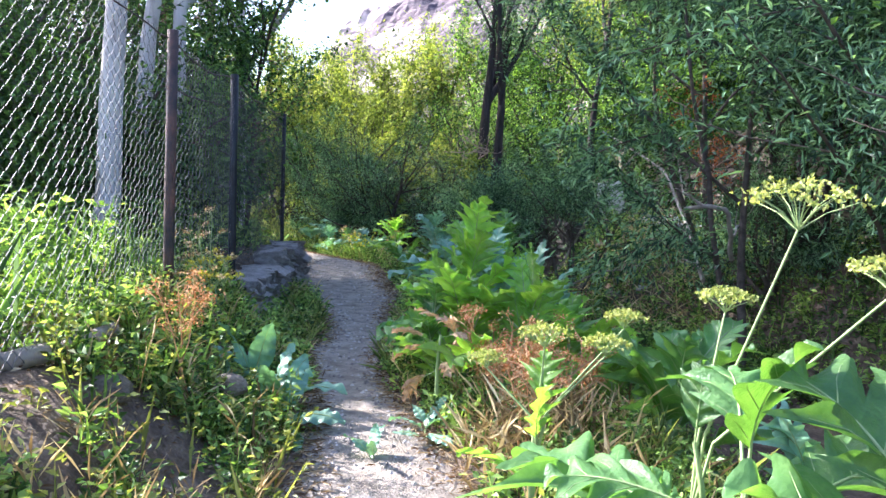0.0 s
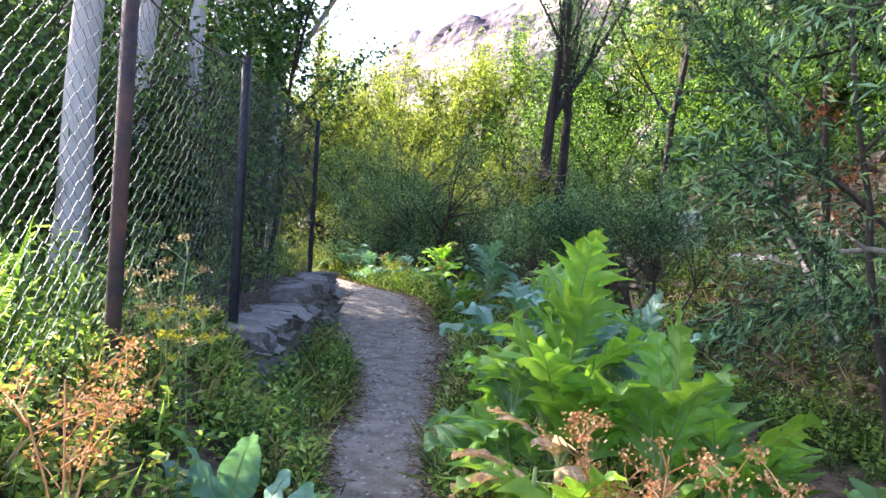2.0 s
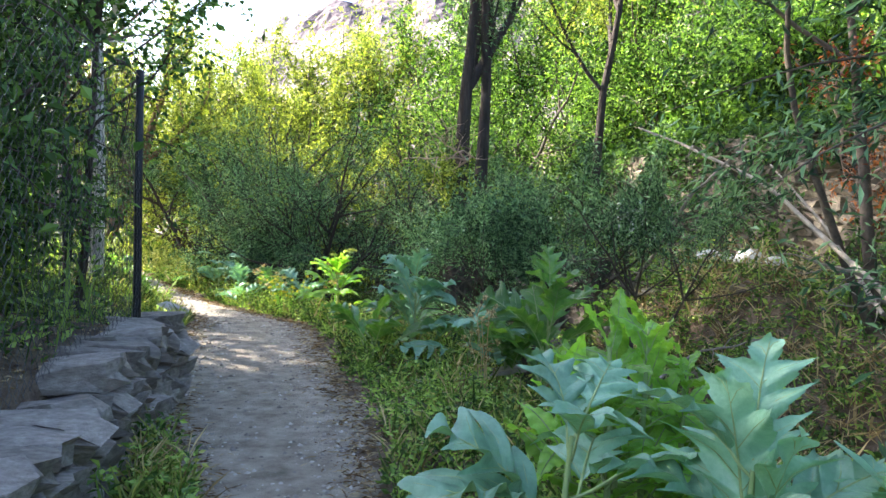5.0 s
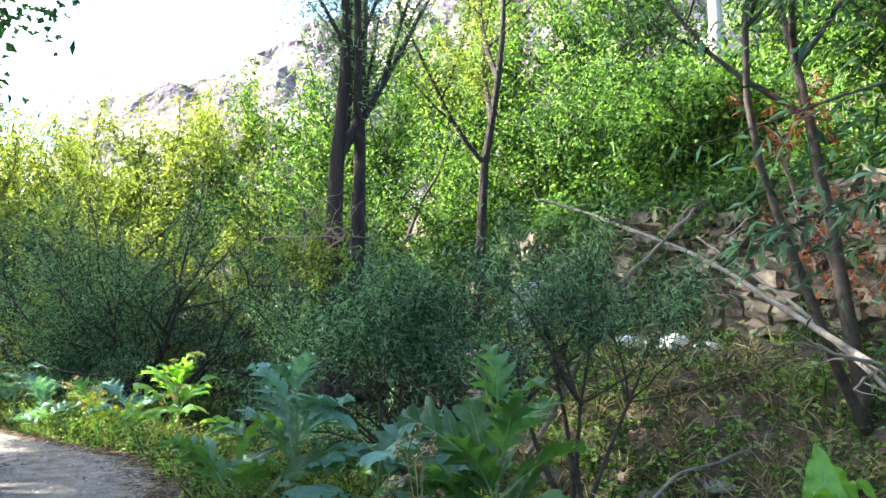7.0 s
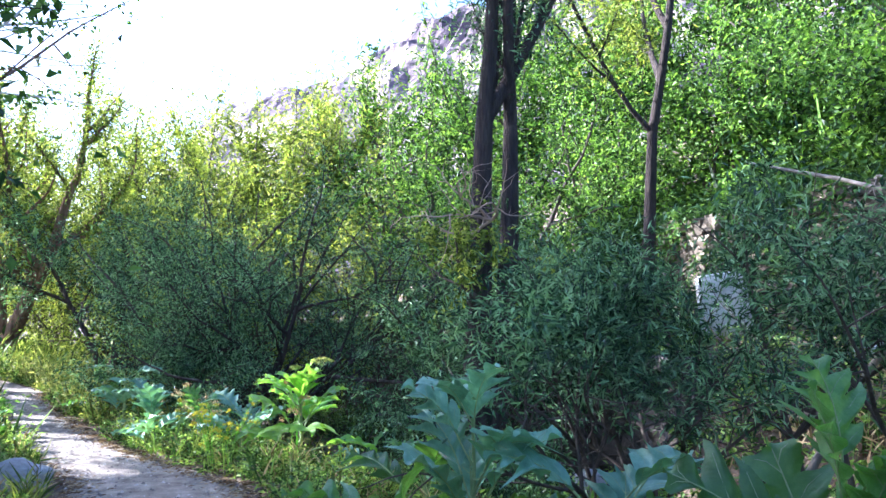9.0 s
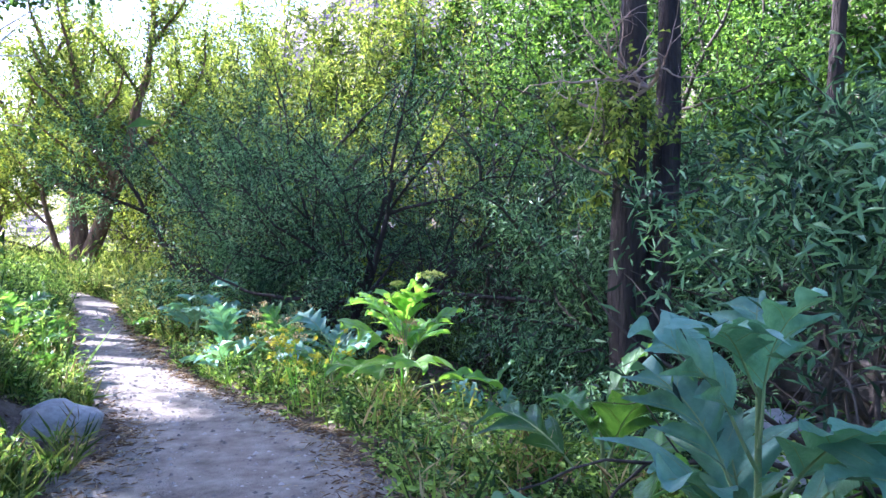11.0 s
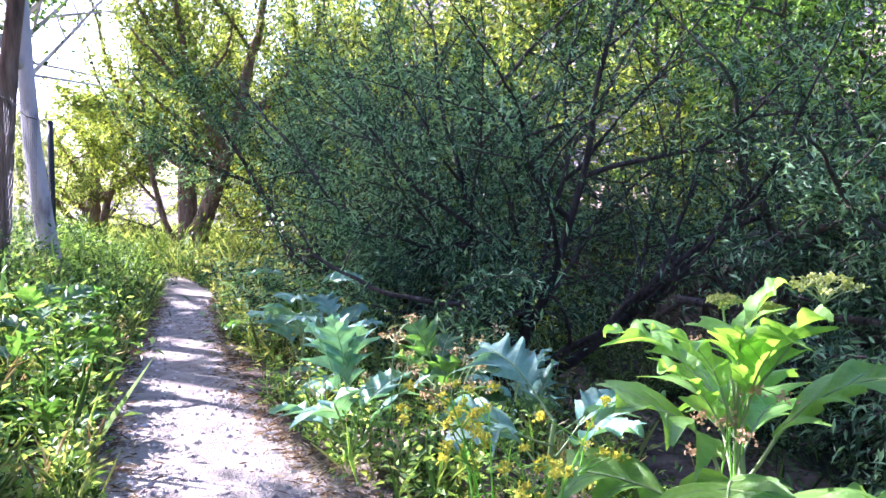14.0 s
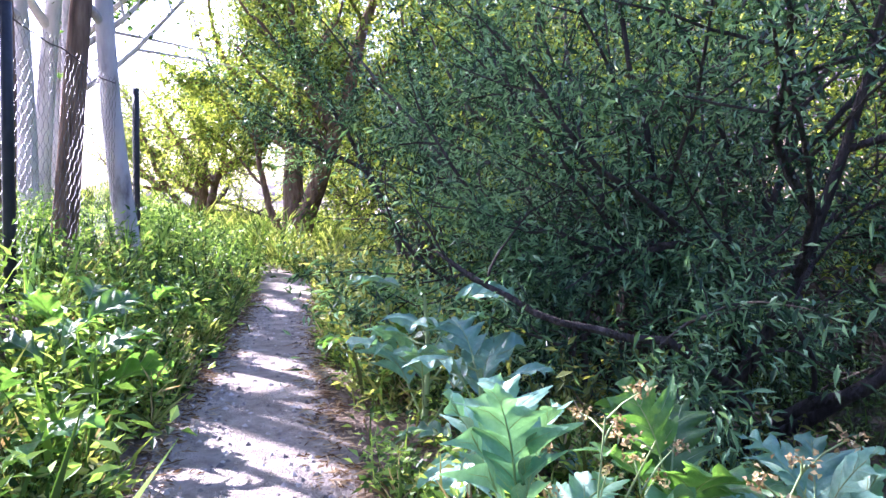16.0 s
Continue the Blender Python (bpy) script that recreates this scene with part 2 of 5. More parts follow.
def thing(name, label, category, at=(0, 0, 0), group="", kind="", rz=0.0, scale=1.0):
    ob = new(name)
    ob.empty_display_size = 0.1
    ob.matrix_basis = Matrix.LocRotScale(at, Euler((0, 0, radians(rz))), (scale,) * 3)
    return tagged(ob, label, category, group, kind)


# ---- plan of the ground ----
TRAIL = np.array([(-14, 3.2, 0.5), (-2, 2.1, 0.5), (0, 1.7, 0.5), (2.8, 1.1, 0.46), (4.45, 0.5, 0.31), (5.9, 0.0, 0.34), (6.7, -0.05, 0.32), (8.1, -0.42, 0.42), (9.9, -1.0, 0.78),
                  (12.3, -1.85, 0.92), (14.8, -2.5, 0.88), (15.7, -2.8, 0.76), (16.8, -3.8, 0.66), (18.5, -5.1, 0.56), (21, -6.6, 0.48),
                  (25.4, -9.2, 0.48), (27.6, -11.2, 0.42), (31, -15.2, 0.42), (36, -22, 0.45), (60, -50, 0.5)])


def trail_x(y):
    return np.interp(y, TRAIL[:, 0], TRAIL[:, 1])


def trail_half(y):
    return np.interp(y, TRAIL[:, 0], TRAIL[:, 2])


def low_wall_x(y):
    return 7.0 - 0.444 * (np.asarray(y, float) - 7.0)


def high_wall_x(y):
    return 5.5 - 0.29 * (np.asarray(y, float) - 14.7)


def fence_x(y):
    return np.interp(y, [-2.2, 1.1, 4.42, 6.75, 10.52, 13.2, 16.2, 19.3, 22.8], [0.35, -0.33, -1.0, -1.48, -2.27, -4.3, -6.6, -7.6, -9.7])


def sstep(a, b, x):
    t = np.clip((np.asarray(x, float) - a) / (b - a), 0, 1)
    return t * t * (3 - 2 * t)


def wob(x, y, f, seed=0.0):
    return (np.sin(x * f + seed) * np.cos(y * f * 1.13 + seed * 1.7) + 0.5 * np.sin(x * f * 2.3 + y * f * 1.9 + seed * 2.1)) / 1.5


def height(x, y):
    x, y = np.asarray(x, float), np.asarray(y, float)
    slope = np.interp(y, [0, 6, 12, 18, 30], [0.97, 0.95, 0.9, 0.85, 0.8])
    s = (x - trail_x(y)) * slope
    h = trail_half(y)
    rough = 0.05 * wob(x, y, 2.1, 1.0) + 0.03 * wob(x, y, 5.3, 2.0)
    left = np.where(y < 11.2, 0.62, 0.50) * sstep(h + 0.15, h + 1.25, -s) + 0.05 * np.maximum(-s - 1.8, 0)
    left = np.minimum(left, 2.0)
    at_wall = sstep(6.0, 6.6, y) * (1 - sstep(10.7, 11.1, y))
    behind = 0.66 * sstep(-0.05, 0.10, fence_x(y) - x) + 0.04 * np.maximum(fence_x(y) - x, 0)
    left = left * (1 - at_wall) + behind * at_wall
    drop = -0.55 * sstep(h + 0.9, h + 2.2, s)
    lw = low_wall_x(y)
    bank = 1.5 * (1 - sstep(15.5, 17.5, y))
    terrace = (0.95 - drop) * sstep(lw - 0.02 - bank, lw + 0.12 + 0.3 * bank, x) + 0.35 * sstep(lw + 0.2, lw + 2.0, x)
    uw = np.maximum(high_wall_x(y), lw + 0.8)
    wall_high = 1.75 * (1 - sstep(21, 27, y))
    upper = wall_high * sstep(uw, uw + 0.15, x) + 0.60 * np.maximum(x - uw - 0.3, 0) * (1 - 0.45 * sstep(10, 60, x - uw))
    z = np.where(s < 0, left, drop + terrace + upper)
    edge = sstep(h * 0.8, h + 0.5, np.abs(s))
    far = sstep(45, 80, np.hypot(x, y))
    return z * (1 - 0.3 * far) + rough * edge + 0.004 * wob(x, y, 3.1, 4.0)


def axis_steps(lo, hi, step, far):
    mid = np.arange(lo, hi, step)
    grow = np.cumsum(step * 1.22 ** np.arange(1, 60))
    grow = grow[grow < far]
    return np.concatenate([(lo - grow)[::-1], mid, hi + grow - step])


def build_ground():
    xs, ys = axis_steps(-12, 11, 0.16, 2600), axis_steps(-4, 34, 0.18, 2600)
    gx, gy = np.meshgrid(xs, ys)
    gz = height(gx, gy)
    ny, nx = gx.shape
    i, j = np.meshgrid(np.arange(ny - 1), np.arange(nx - 1), indexing="ij")
    k = i * nx + j
    g = Geo()
    g.add(np.stack([gx, gy, gz], -1).reshape(-1, 3), np.stack([k, k + 1, k + nx + 1, k + nx], -1).reshape(-1, 4))
    ob = new("ground", g.mesh("ground", M_EARTH, True))
    tagged(ob, "brown forest soil strewn with leaf litter, sloping banks", "ground", kind="structure")


def build_trail():
    ys = np.arange(-6, 42, 0.09)
    u = np.linspace(-1, 1, 15)
    cx, hw = trail_x(ys), trail_half(ys)
    edge = 1.0 + 0.12 * np.sin(ys * 3.1) + 0.08 * np.sin(ys * 7.7 + 1)
    gx = cx[:, None] + u[None] * (hw * edge)[:, None] * 1.12
    gy = np.repeat(ys[:, None], len(u), 1)
    gz = height(gx, gy) + 0.022 * (1 - np.abs(u[None]) ** 4) - 0.006 + 0.003 * wob(gx, gy, 13, 3)
    n = len(u)
    i, j = np.meshgrid(np.arange(len(ys) - 1), np.arange(n - 1), indexing="ij")
    k = i * n + j
    g = Geo()
    g.add(np.stack([gx, gy, gz], -1).reshape(-1, 3), np.stack([k, k + 1, k + n + 1, k + n], -1).reshape(-1, 4))
    tagged(new("trail", g.mesh("trail", M_TRAIL, True)), "narrow grey-brown gravelly dirt footpath between weeds", "trail", kind="structure")


def build_hill():
    """Sunlit rocky ridge beyond the wood."""
    nx, ny = 240, 110
    xs, ys = np.linspace(-60, 130, nx), np.linspace(48, 150, ny)
    gx, gy = np.meshgrid(xs, ys)
    crest = np.interp(gx, [-60, -25, -22.5, -20.5, -12, -5, 10, 40, 130], [2, 3, 14.5, 20.5, 24.0, 27.0, 34, 47, 60])
    prof = sstep(46, 84, gy) - 0.35 * sstep(95, 150, gy)
    nz = np.zeros_like(gx)
    for a in range(ny):
        for b in range(nx):
            p = Vector((gx[a, b] * 0.06, gy[a, b] * 0.06, 0.3))
            nz[a, b] = noise.ridged_multi_fractal(p, 1.0, 2.1, 5, 1.0, 2.0) - 1.2
    nz -= nz.mean()
    gz = crest * prof + nz * 2.2 * sstep(50, 80, gy)
    crag = np.abs(np.sin(gx * 0.31 + 3 * nz)) * np.abs(np.sin(gx * 0.83 + gy * 0.2 + nz * 2))
    gz = gz + crag * 1.8 * sstep(16, 24, gz)
    i, j = np.meshgrid(np.arange(ny - 1), np.arange(nx - 1), indexing="ij")
    k = i * nx + j
    g = Geo()
    g.add(np.stack([gx, gy, gz - 0.5], -1).reshape(-1, 3), np.stack([k, k + 1, k + nx + 1, k + nx], -1).reshape(-1, 4))
    tagged(new("backdrop_hill", g.mesh("backdrop_hill", M_HILL, False)), "dry rocky mountain ridge, crag shade coloured purple-grey", "hill", kind="structure")


build_ground()
build_trail()
build_hill()

# ---- trees and shrubs ----


def grow(geo, rng, start, way, length, radius, depth, tips, bend=0.25, lift=0.1, kids=3, sides=7, droop=0.0, spread=0.8, first=0.35, sub=None):
    """A tapering crooked limb with side limbs. Collects the outer stretches in tips."""
    n = 7 if depth else 5
    pts, p, d = [np.array(start, float)], np.array(start, float), np.array(way, float)
    d /= np.linalg.norm(d)
    for _ in range(n):
        d = d + rng.normal(size=3) * bend * 0.45 + np.array([0, 0, lift - (droop if depth == 0 else 0)])
        d /= np.linalg.norm(d)
        p = p + d * length / n
        pts.append(p.copy())
    pts = np.array(pts)
    rad = radius * np.linspace(1, 0.45 if depth else 0.25, n + 1)
    geo.tube(pts, rad, max(3, sides))
    if depth == 0:
        tips.append(pts)
        return
    if depth <= 1:
        tips.append(pts[n // 2:])
    for k in range(kids):
        at = first + (1 - first) * (k + rng.random()) / kids
        q = pts[min(n, int(at * n))]
        side = rng.normal(size=3)
        side -= d * (side @ d)
        side /= np.linalg.norm(side) + 1e-9
        w = d * (1 - spread * 0.5) + side * spread
        grow(sub or geo, rng, q, w, length * rng.uniform(0.5, 0.75), radius * 0.5 * rng.uniform(0.7, 1.1), depth - 1, tips, bend, lift, kids, sides - 2, droop, spread, 0.25)
    grow(sub or geo, rng, pts[-1], d, length * 0.6, radius * 0.45, depth - 1, tips, bend, lift, kids, sides - 2, droop, spread, 0.25)


def foliage(geo, rng, tips, count, length, width, scatter=0.22, hang=0.3, low=None):
    """Leaves in sprays along the outer twigs, thinned unevenly so that gaps stay."""
    w = np.array([rng.uniform(0.2, 1.8) ** 1.6 for _ in tips])
    pick = rng.choice(len(tips), size=count, p=w / w.sum())
    arr = np.array([np.array([t[min(i, len(t) - 1)] for i in range(6)]) for t in tips])
    u = rng.random(count) * 4.999
    i0 = u.astype(int)
    f = (u - i0)[:, None]
    pos = arr[pick, i0] * (1 - f) + arr[pick, np.minimum(i0 + 1, 5)] * f
    along = arr[pick, 5] - arr[pick, 0]
    along /= np.linalg.norm(along, axis=1, keepdims=True) + 1e-9
    off = rng.normal(size=(count, 3)) * scatter * rng.random((count, 1))
    way = along * 0.6 + rng.normal(size=(count, 3)) * 0.6 + np.array([0, 0, -hang])
    lens, wids = length * rng.uniform(0.6, 1.3, count), width * rng.uniform(0.7, 1.3, count)
    pos = pos + off
    if low is not None:
        keep = pos[:, 2] > low + 0.3 * np.sin(pos[:, 0] * 3.1 + pos[:, 1] * 2.3) + rng.normal(size=count) * 0.16
        pos, way, lens, wids = pos[keep], way[keep], lens[keep], wids[keep]
    geo.leaves(pos, way, lens, wids, rng)


def tree(name, label, category, at, seed, stems, count, leaf_mat, bark, leaf=(0.11, 0.026), depth=2, kids=3, bend=0.3, lift=0.08, droop=0.0,
         spread=0.8, scatter=0.25, hang=0.3, group="", first=0.35, low=None):
    """stems: rows of (way, length, radius)."""
    rng = np.random.default_rng(seed)
    z = float(height(at[0], at[1])) - 0.06 if len(at) == 2 else at[2]
    root = thing(name, label, category, (at[0], at[1], z), group)
    tips, limbs = [], Geo()
    for k, (way, length, radius) in enumerate(stems):
        g = Geo()
        off = rng.normal(size=3) * [0.08, 0.08, 0] * (k > 0)
        grow(g, rng, off, way, length, radius, depth, tips, bend, lift, kids, 9, droop, spread, first, limbs)
        part("trunk" if k == 0 else "stem", g.mesh("trunk", bark, True), root)
    tagged(part("branchwork", limbs.mesh("branchwork", bark, True), root), kind="stuff")
    if count:
        g = Geo()
        foliage(g, rng, tips, count, leaf[0], leaf[1], scatter, hang, low)
        part("crown", g.mesh("crown", leaf_mat), root)
    return root


def shrub(label, at, seed, size, count, mat, bark=None, leaf=(0.10, 0.026), lean=(0, 0), stems=6, name="willow_shrub", category="shrub", group="creekside shrubs", droop=0.06, scatter=0.3):
    rng = np.random.default_rng(seed + 1000)
    rows = []
    for k in range(stems):
        a = 2 * math.pi * (k + rng.random() * 0.7) / stems
        out = rng.uniform(0.25, 0.8)
        rows.append(((math.cos(a) * out + lean[0], math.sin(a) * out + lean[1], 1.0), size * rng.uniform(0.42, 0.62), 0.018 * size * rng.uniform(0.6, 1.1)))
    return tree(name, label, category, at, seed, rows, count, mat, bark or M_TWIG, leaf, 2, 3, 0.35, 0.03, droop, 0.85, scatter, group=group)


# forked old tree on the creek bank with bare pink twigs
tree("forked_tree", "tall old tree with dark ridged forked trunk beside creek", "tree", (0.32, 17.2), 3,
     [((0.02, 0.02, 1), 5.2, 0.2), ((0.08, 0.0, 1), 5.2, 0.17)], 9000, M_WILLOW, M_BARK, (0.10, 0.024), 2, 2, 0.06, 0.03, 0.05, 0.4, 0.4, first=0.82)
# thin trunks on the slope
tree("slope_tree", "slim grey tree standing on overgrown slope", "tree", (2.9, 19.4), 4, [((0.05, 0.05, 1), 5.5, 0.11)], 7000, M_WILLOW_LIT, M_BARK, (0.11, 0.03), 2, 3, 0.12, 0.1, 0.02, 0.7, 0.35, first=0.6)
tree("slope_tree", "pale-trunked tree standing high on slope", "tree", (7.4, 18.9), 5, [((0.02, 0.05, 1), 5.5, 0.17)], 8000, M_BROAD, M_BARK_PALE, (0.12, 0.06), 2, 3, 0.1, 0.1, 0.02, 0.7, 0.4, first=0.6)
# leaning slender trees by the creek
tree("leaning_tree", "slender leaning tree with thin grey trunk", "tree", (4.7, 12.2), 6, [((-0.12, 0.0, 1), 4.0, 0.075), ((-0.3, 0.1, 1), 4.2, 0.05)], 5000, M_WILLOW, M_TWIG, (0.10, 0.022), 2, 3, 0.15, 0.1, 0.05, 0.8, 0.25, first=0.8)
tree("leaning_tree", "slender creekside tree with two thin trunks", "tree", (4.3, 8.6), 7, [((-0.1, -0.1, 1), 3.6, 0.05), ((0.05, 0.1, 1), 3.8, 0.06)], 16000, M_WILLOW, M_TWIG, (0.11, 0.024), 2, 3, 0.2, 0.06, 0.08, 0.85, 0.3, first=0.5)
tree("leaning_tree", "slender creekside tree with drooping leaves", "tree", (5.4, 6.2), 8, [((-0.2, -0.1, 1), 3.6, 0.06), ((0.1, 0.2, 1), 3.4, 0.05)], 16000, M_WILLOW, M_TWIG, (0.11, 0.024), 2, 3, 0.2, 0.06, 0.08, 0.85, 0.3, first=0.45)
# willow arching over the bank
tree("arching_willow", "dense dark willow arching over the creek bank", "tree", (1.4, 14.0), 9,
     [((-0.6, -0.5, 1.2), 1.6, 0.035), ((-0.3, 0.2, 1.2), 1.6, 0.035), ((-0.1, -0.5, 1.3), 1.6, 0.03), ((-0.8, -0.2, 1.0), 1.6, 0.03), ((-0.4, -0.8, 1.1), 1.6, 0.03)], 34000, M_WILLOW, M_TWIG, (0.085, 0.017), 2, 4, 0.3, 0.05, 0.05, 0.8, 0.18, first=0.7, low=1.8)
tree("arching_willow", "dark willow with long drooping sprays over the bank", "tree", (2.5, 13.3), 91,
     [((-0.5, -0.2, 1.5), 1.75, 0.035), ((0.1, 0.2, 1.5), 1.8, 0.035), ((-0.2, -0.6, 1.5), 1.75, 0.03), ((0.6, -0.1, 1.3), 1.8, 0.03)], 22000, M_WILLOW, M_TWIG, (0.085, 0.017), 2, 4, 0.22, 0.05, 0.05, 0.85, 0.18, first=0.85, low=2.25)
# multi-stemmed dark shrub
tree("willow_shrub", "large multi-stemmed dark willow shrub with bare lower stems", "shrub", (-3.05, 21.0), 10,
     [((-0.6, 0.2, 1), 2.4, 0.05), ((-0.25, -0.2, 1), 2.6, 0.045), ((0.15, 0.3, 1), 2.7, 0.05), ((0.6, -0.1, 0.9), 2.8, 0.06), ((1.0, -0.1, 0.6), 2.9, 0.06), ((-0.7, -0.3, 0.8), 2.1, 0.04), ((0.35, -0.5, 0.9), 2.2, 0.05), ((0.9, -0.5, 0.9), 2.6, 0.05)],
     21000, M_WILLOW, M_BARK, (0.078, 0.018), 2, 4, 0.3, 0.08, 0.04, 0.8, 0.15, group="creekside shrubs", first=0.45)
# old willows by the trail
tree("old_willow", "leaning twin-trunked willow with reddish bark beside trail", "tree", (-13.1, 31.9), 11, [((0.08, 0, 1), 5.4, 0.33), ((0.28, 0.05, 1), 5.6, 0.3), ((-0.35, 0, 1), 4.2, 0.12)], 36000, M_WILLOW_LIT, M_BARK_RED, (0.17, 0.045), 2, 4, 0.25, 0.16, 0.05, 0.85, 0.45, first=0.55)
tree("old_willow", "spreading willow with low limbs in sunlight", "tree", (-18.0, 34.5), 12, [((-0.1, 0, 1), 3.2, 0.3), ((0.5, 0, 0.7), 3.6, 0.16), ((-0.5, 0, 0.8), 3.2, 0.14)], 15000, M_WILLOW_LIT, M_BARK_RED, (0.16, 0.045), 2, 4, 0.3, 0.06, 0.05, 0.85, 0.45, first=0.5)
tree("old_willow", "dark-stemmed willow with gnarled base beside trail", "tree", (-8.1, 28.3), 13, [((-0.3, 0, 1), 3.0, 0.2), ((0.3, 0.1, 1), 3.2, 0.2), ((-0.7, 0.2, 0.8), 3.4, 0.1)], 20000, M_WILLOW, M_BARK, (0.13, 0.03), 2, 3, 0.3, 0.05, 0.05, 0.85, 0.4, first=0.55)

# hedge of bushes along the creek and up the slope: place, height, leaf count, leaf kind
BUSHES = [(-0.6, 21.6, 4.6, 10000, "w"), (-3.9, 23.0, 5.0, 16000, "w"), (0.9, 19.6, 4.2, 19000, "w"), (-1.6, 25.5, 5.6, 14000, "y"), (-4.8, 27.5, 6.0, 14000, "y"),
          (-5.9, 30.0, 6.5, 12000, "y"), (1.5, 23.5, 5.6, 13000, "b"), (-11.0, 35.0, 6.5, 11000, "y"), (0.45, 16.4, 1.3, 4500, "w"), (0.8, 18.5, 3.0, 13000, "w"), (-3.55, 20.3, 2.2, 9000, "w"), 
          (5.8, 16.8, 2.6, 9000, "b"), (4.6, 20.5, 3.4, 10000, "b"), (7.6, 14.2, 2.8, 10000, "b"), (8.2, 11.6, 3.2, 11000, "b"), (6.8, 18.5, 2.2, 7000, "b"),
          (9.6, 16.5, 3.0, 8000, "b"), (7.0, 22.5, 3.4, 8000, "b"), (3.6, 25.0, 4.6, 9000, "b"), (10.5, 12.5, 3.4, 8000, "b"), (9.2, 8.4, 3.6, 11000, "b"), (7.4, 9.4, 3.0, 10000, "w"),
          (9.8, 20.0, 3.4, 7000, "b"), (6.0, 3.6, 4.0, 14000, "w"), (8.4, 5.0, 4.4, 11000, "b"), (5.2, 10.2, 2.4, 8000, "w"), (12.5, 18.0, 4.0, 7000, "b"), (-22, 39.0, 6.5, 9000, "y"), (-15.0, 39.0, 7.0, 9000, "y"),
          (0.2, 28.5, 6.0, 9000, "b"), (-6.5, 32.0, 6.6, 10000, "y")]
for k, (bx, by, bh, bn, kind_of) in enumerate(BUSHES):
    bm_, leaf_, lab = {"w": (M_WILLOW, (0.088, 0.020), "dense grey-green willow bush on creek bank"), "y": (M_WILLOW_LIT, (0.14, 0.04), "sunlit yellow-green willow bush"),
                       "b": (M_BROAD, (0.10, 0.055), "bright green leafy bush on slope")}[kind_of]
    shrub(lab, (bx, by), 40 + k, bh, int(bn * 1.3) if kind_of == "w" else bn, bm_, leaf=leaf_, stems=6, name="bush", group="bushes along the creek and slope", scatter=0.2 if kind_of == "w" else 0.3)

# trees behind the fence; those at x <= -8, y < 19 are unseen added sun blockers
LEFT_TREES = [(-2.6, 6.1, 0.14, 21, "p"), (-3.1, 7.5, 0.12, 22, "p"), (-3.5, 9.6, 0.14, 23, "p"), (-5.0, 15.3, 0.12, 24, "p"), (-9.1, 22.1, 0.13, 25, "p"), (-9.0, 21.0, 0.13, 26, "r"), (-9.3, 20.6, 0.15, 27, "r"),
              (-8.0, 11.8, 0.15, 28, "p"), (-8.8, 10.7, 0.16, 29, "p"), (-10.4, 10.0, 0.15, 30, "p"), (-11.0, 15.5, 0.15, 31, "p"), (-9.6, 13.2, 0.15, 35, "p"), (-10.4, 9.2, 0.15, 36, "p"), (-11.6, 12.4, 0.16, 32, "p"), (-14.0, 25.0, 0.18, 33, "p"), (-16.0, 27.5, 0.16, 34, "p")]
tree("poplar_tree", "young poplar with drooping leafy twigs over the fence corner", "tree", (-3.5, 11.9), 240, [((0.12, -0.06, 1), 3.6, 0.05), ((-0.1, 0.1, 1), 3.4, 0.045)], 5200, M_POPLAR, M_BARK, (0.085, 0.065), 2, 4, 0.2, 0.05, 0.08, 0.85, 0.22,
     group="trees behind the fence", first=0.7, low=2.4)
# pale bark on the (-9.1, 22.1) trunk also carries sun glare in its colour
for bx, by, br, bs, bk in LEFT_TREES:
    tree("poplar_tree", "tall tree with pale whitish trunk behind fence" if bk == "p" else "tall tree with reddish trunk behind fence", "tree", (bx, by), bs,
         [((0.03 * ((bs * 7) % 5 - 2), 0.03 * ((bs * 3) % 5 - 2), 1), 6.4, br)], (250 if bx == -5.0 else 2600 if bx > -4 else 9000) if by < 19 else 600, M_POPLAR if by < 19 else M_BROAD, M_BARK_PALE if bk == "p" else M_BARK_RED, (0.12, 0.09), 2, 4, 0.08, 0.06, 0.1, 0.85, 0.6, group="trees behind the fence", first=0.62 if bx > -4 else 0.5)

# added poplars, mostly out of view, whose crowns shade the trail and upper wall
for k, (bx, by, base) in enumerate([(-11.8, 14.2, 0.42), (-13.8, 23.0, 0.42), (-15.4, 26.4, 0.42), (-17.4, 28.6, 0.42), (-19.6, 29.6, 0.42), (-12.6, 18.7, 0.85), (-14.2, 17.2, 0.8), (-14.9, 19.2, 0.85), (-12.9, 21.6, 0.5)]):
    tree("poplar_tree", "very tall poplar added beyond the fence as a shade caster", "tree", (bx, by), 210 + k, [((0.02 * (k % 3 - 1), 0.02 * (k % 2), 1), 9.0, 0.2)], 3600, M_POPLAR, M_BARK_PALE,
         (0.21, 0.17), 2, 4, 0.08, 0.1, 0.05, 0.8, 0.35, group="trees behind the fence", first=base)

for k, (bx, by, bh) in enumerate([(-3.6, 8.6, 3.4), (-5.0, 8.0, 4.4), (-5.6, 11.5, 4.6), (-6.8, 7.2, 4.8), (-3.0, 7.0, 2.0), (-4.2, 10.6, 3.6), (-4.9, 8.9, 4.2), (-4.6, 3.0, 1.8), (-6.4, 10.0, 4.4)]):
    shrub("dark leafy bush behind the fence", (bx, by), 120 + k, bh, 11000, M_POPLAR, leaf=(0.09, 0.05), stems=6, name="bush", group="bushes behind the fence", scatter=0.35)

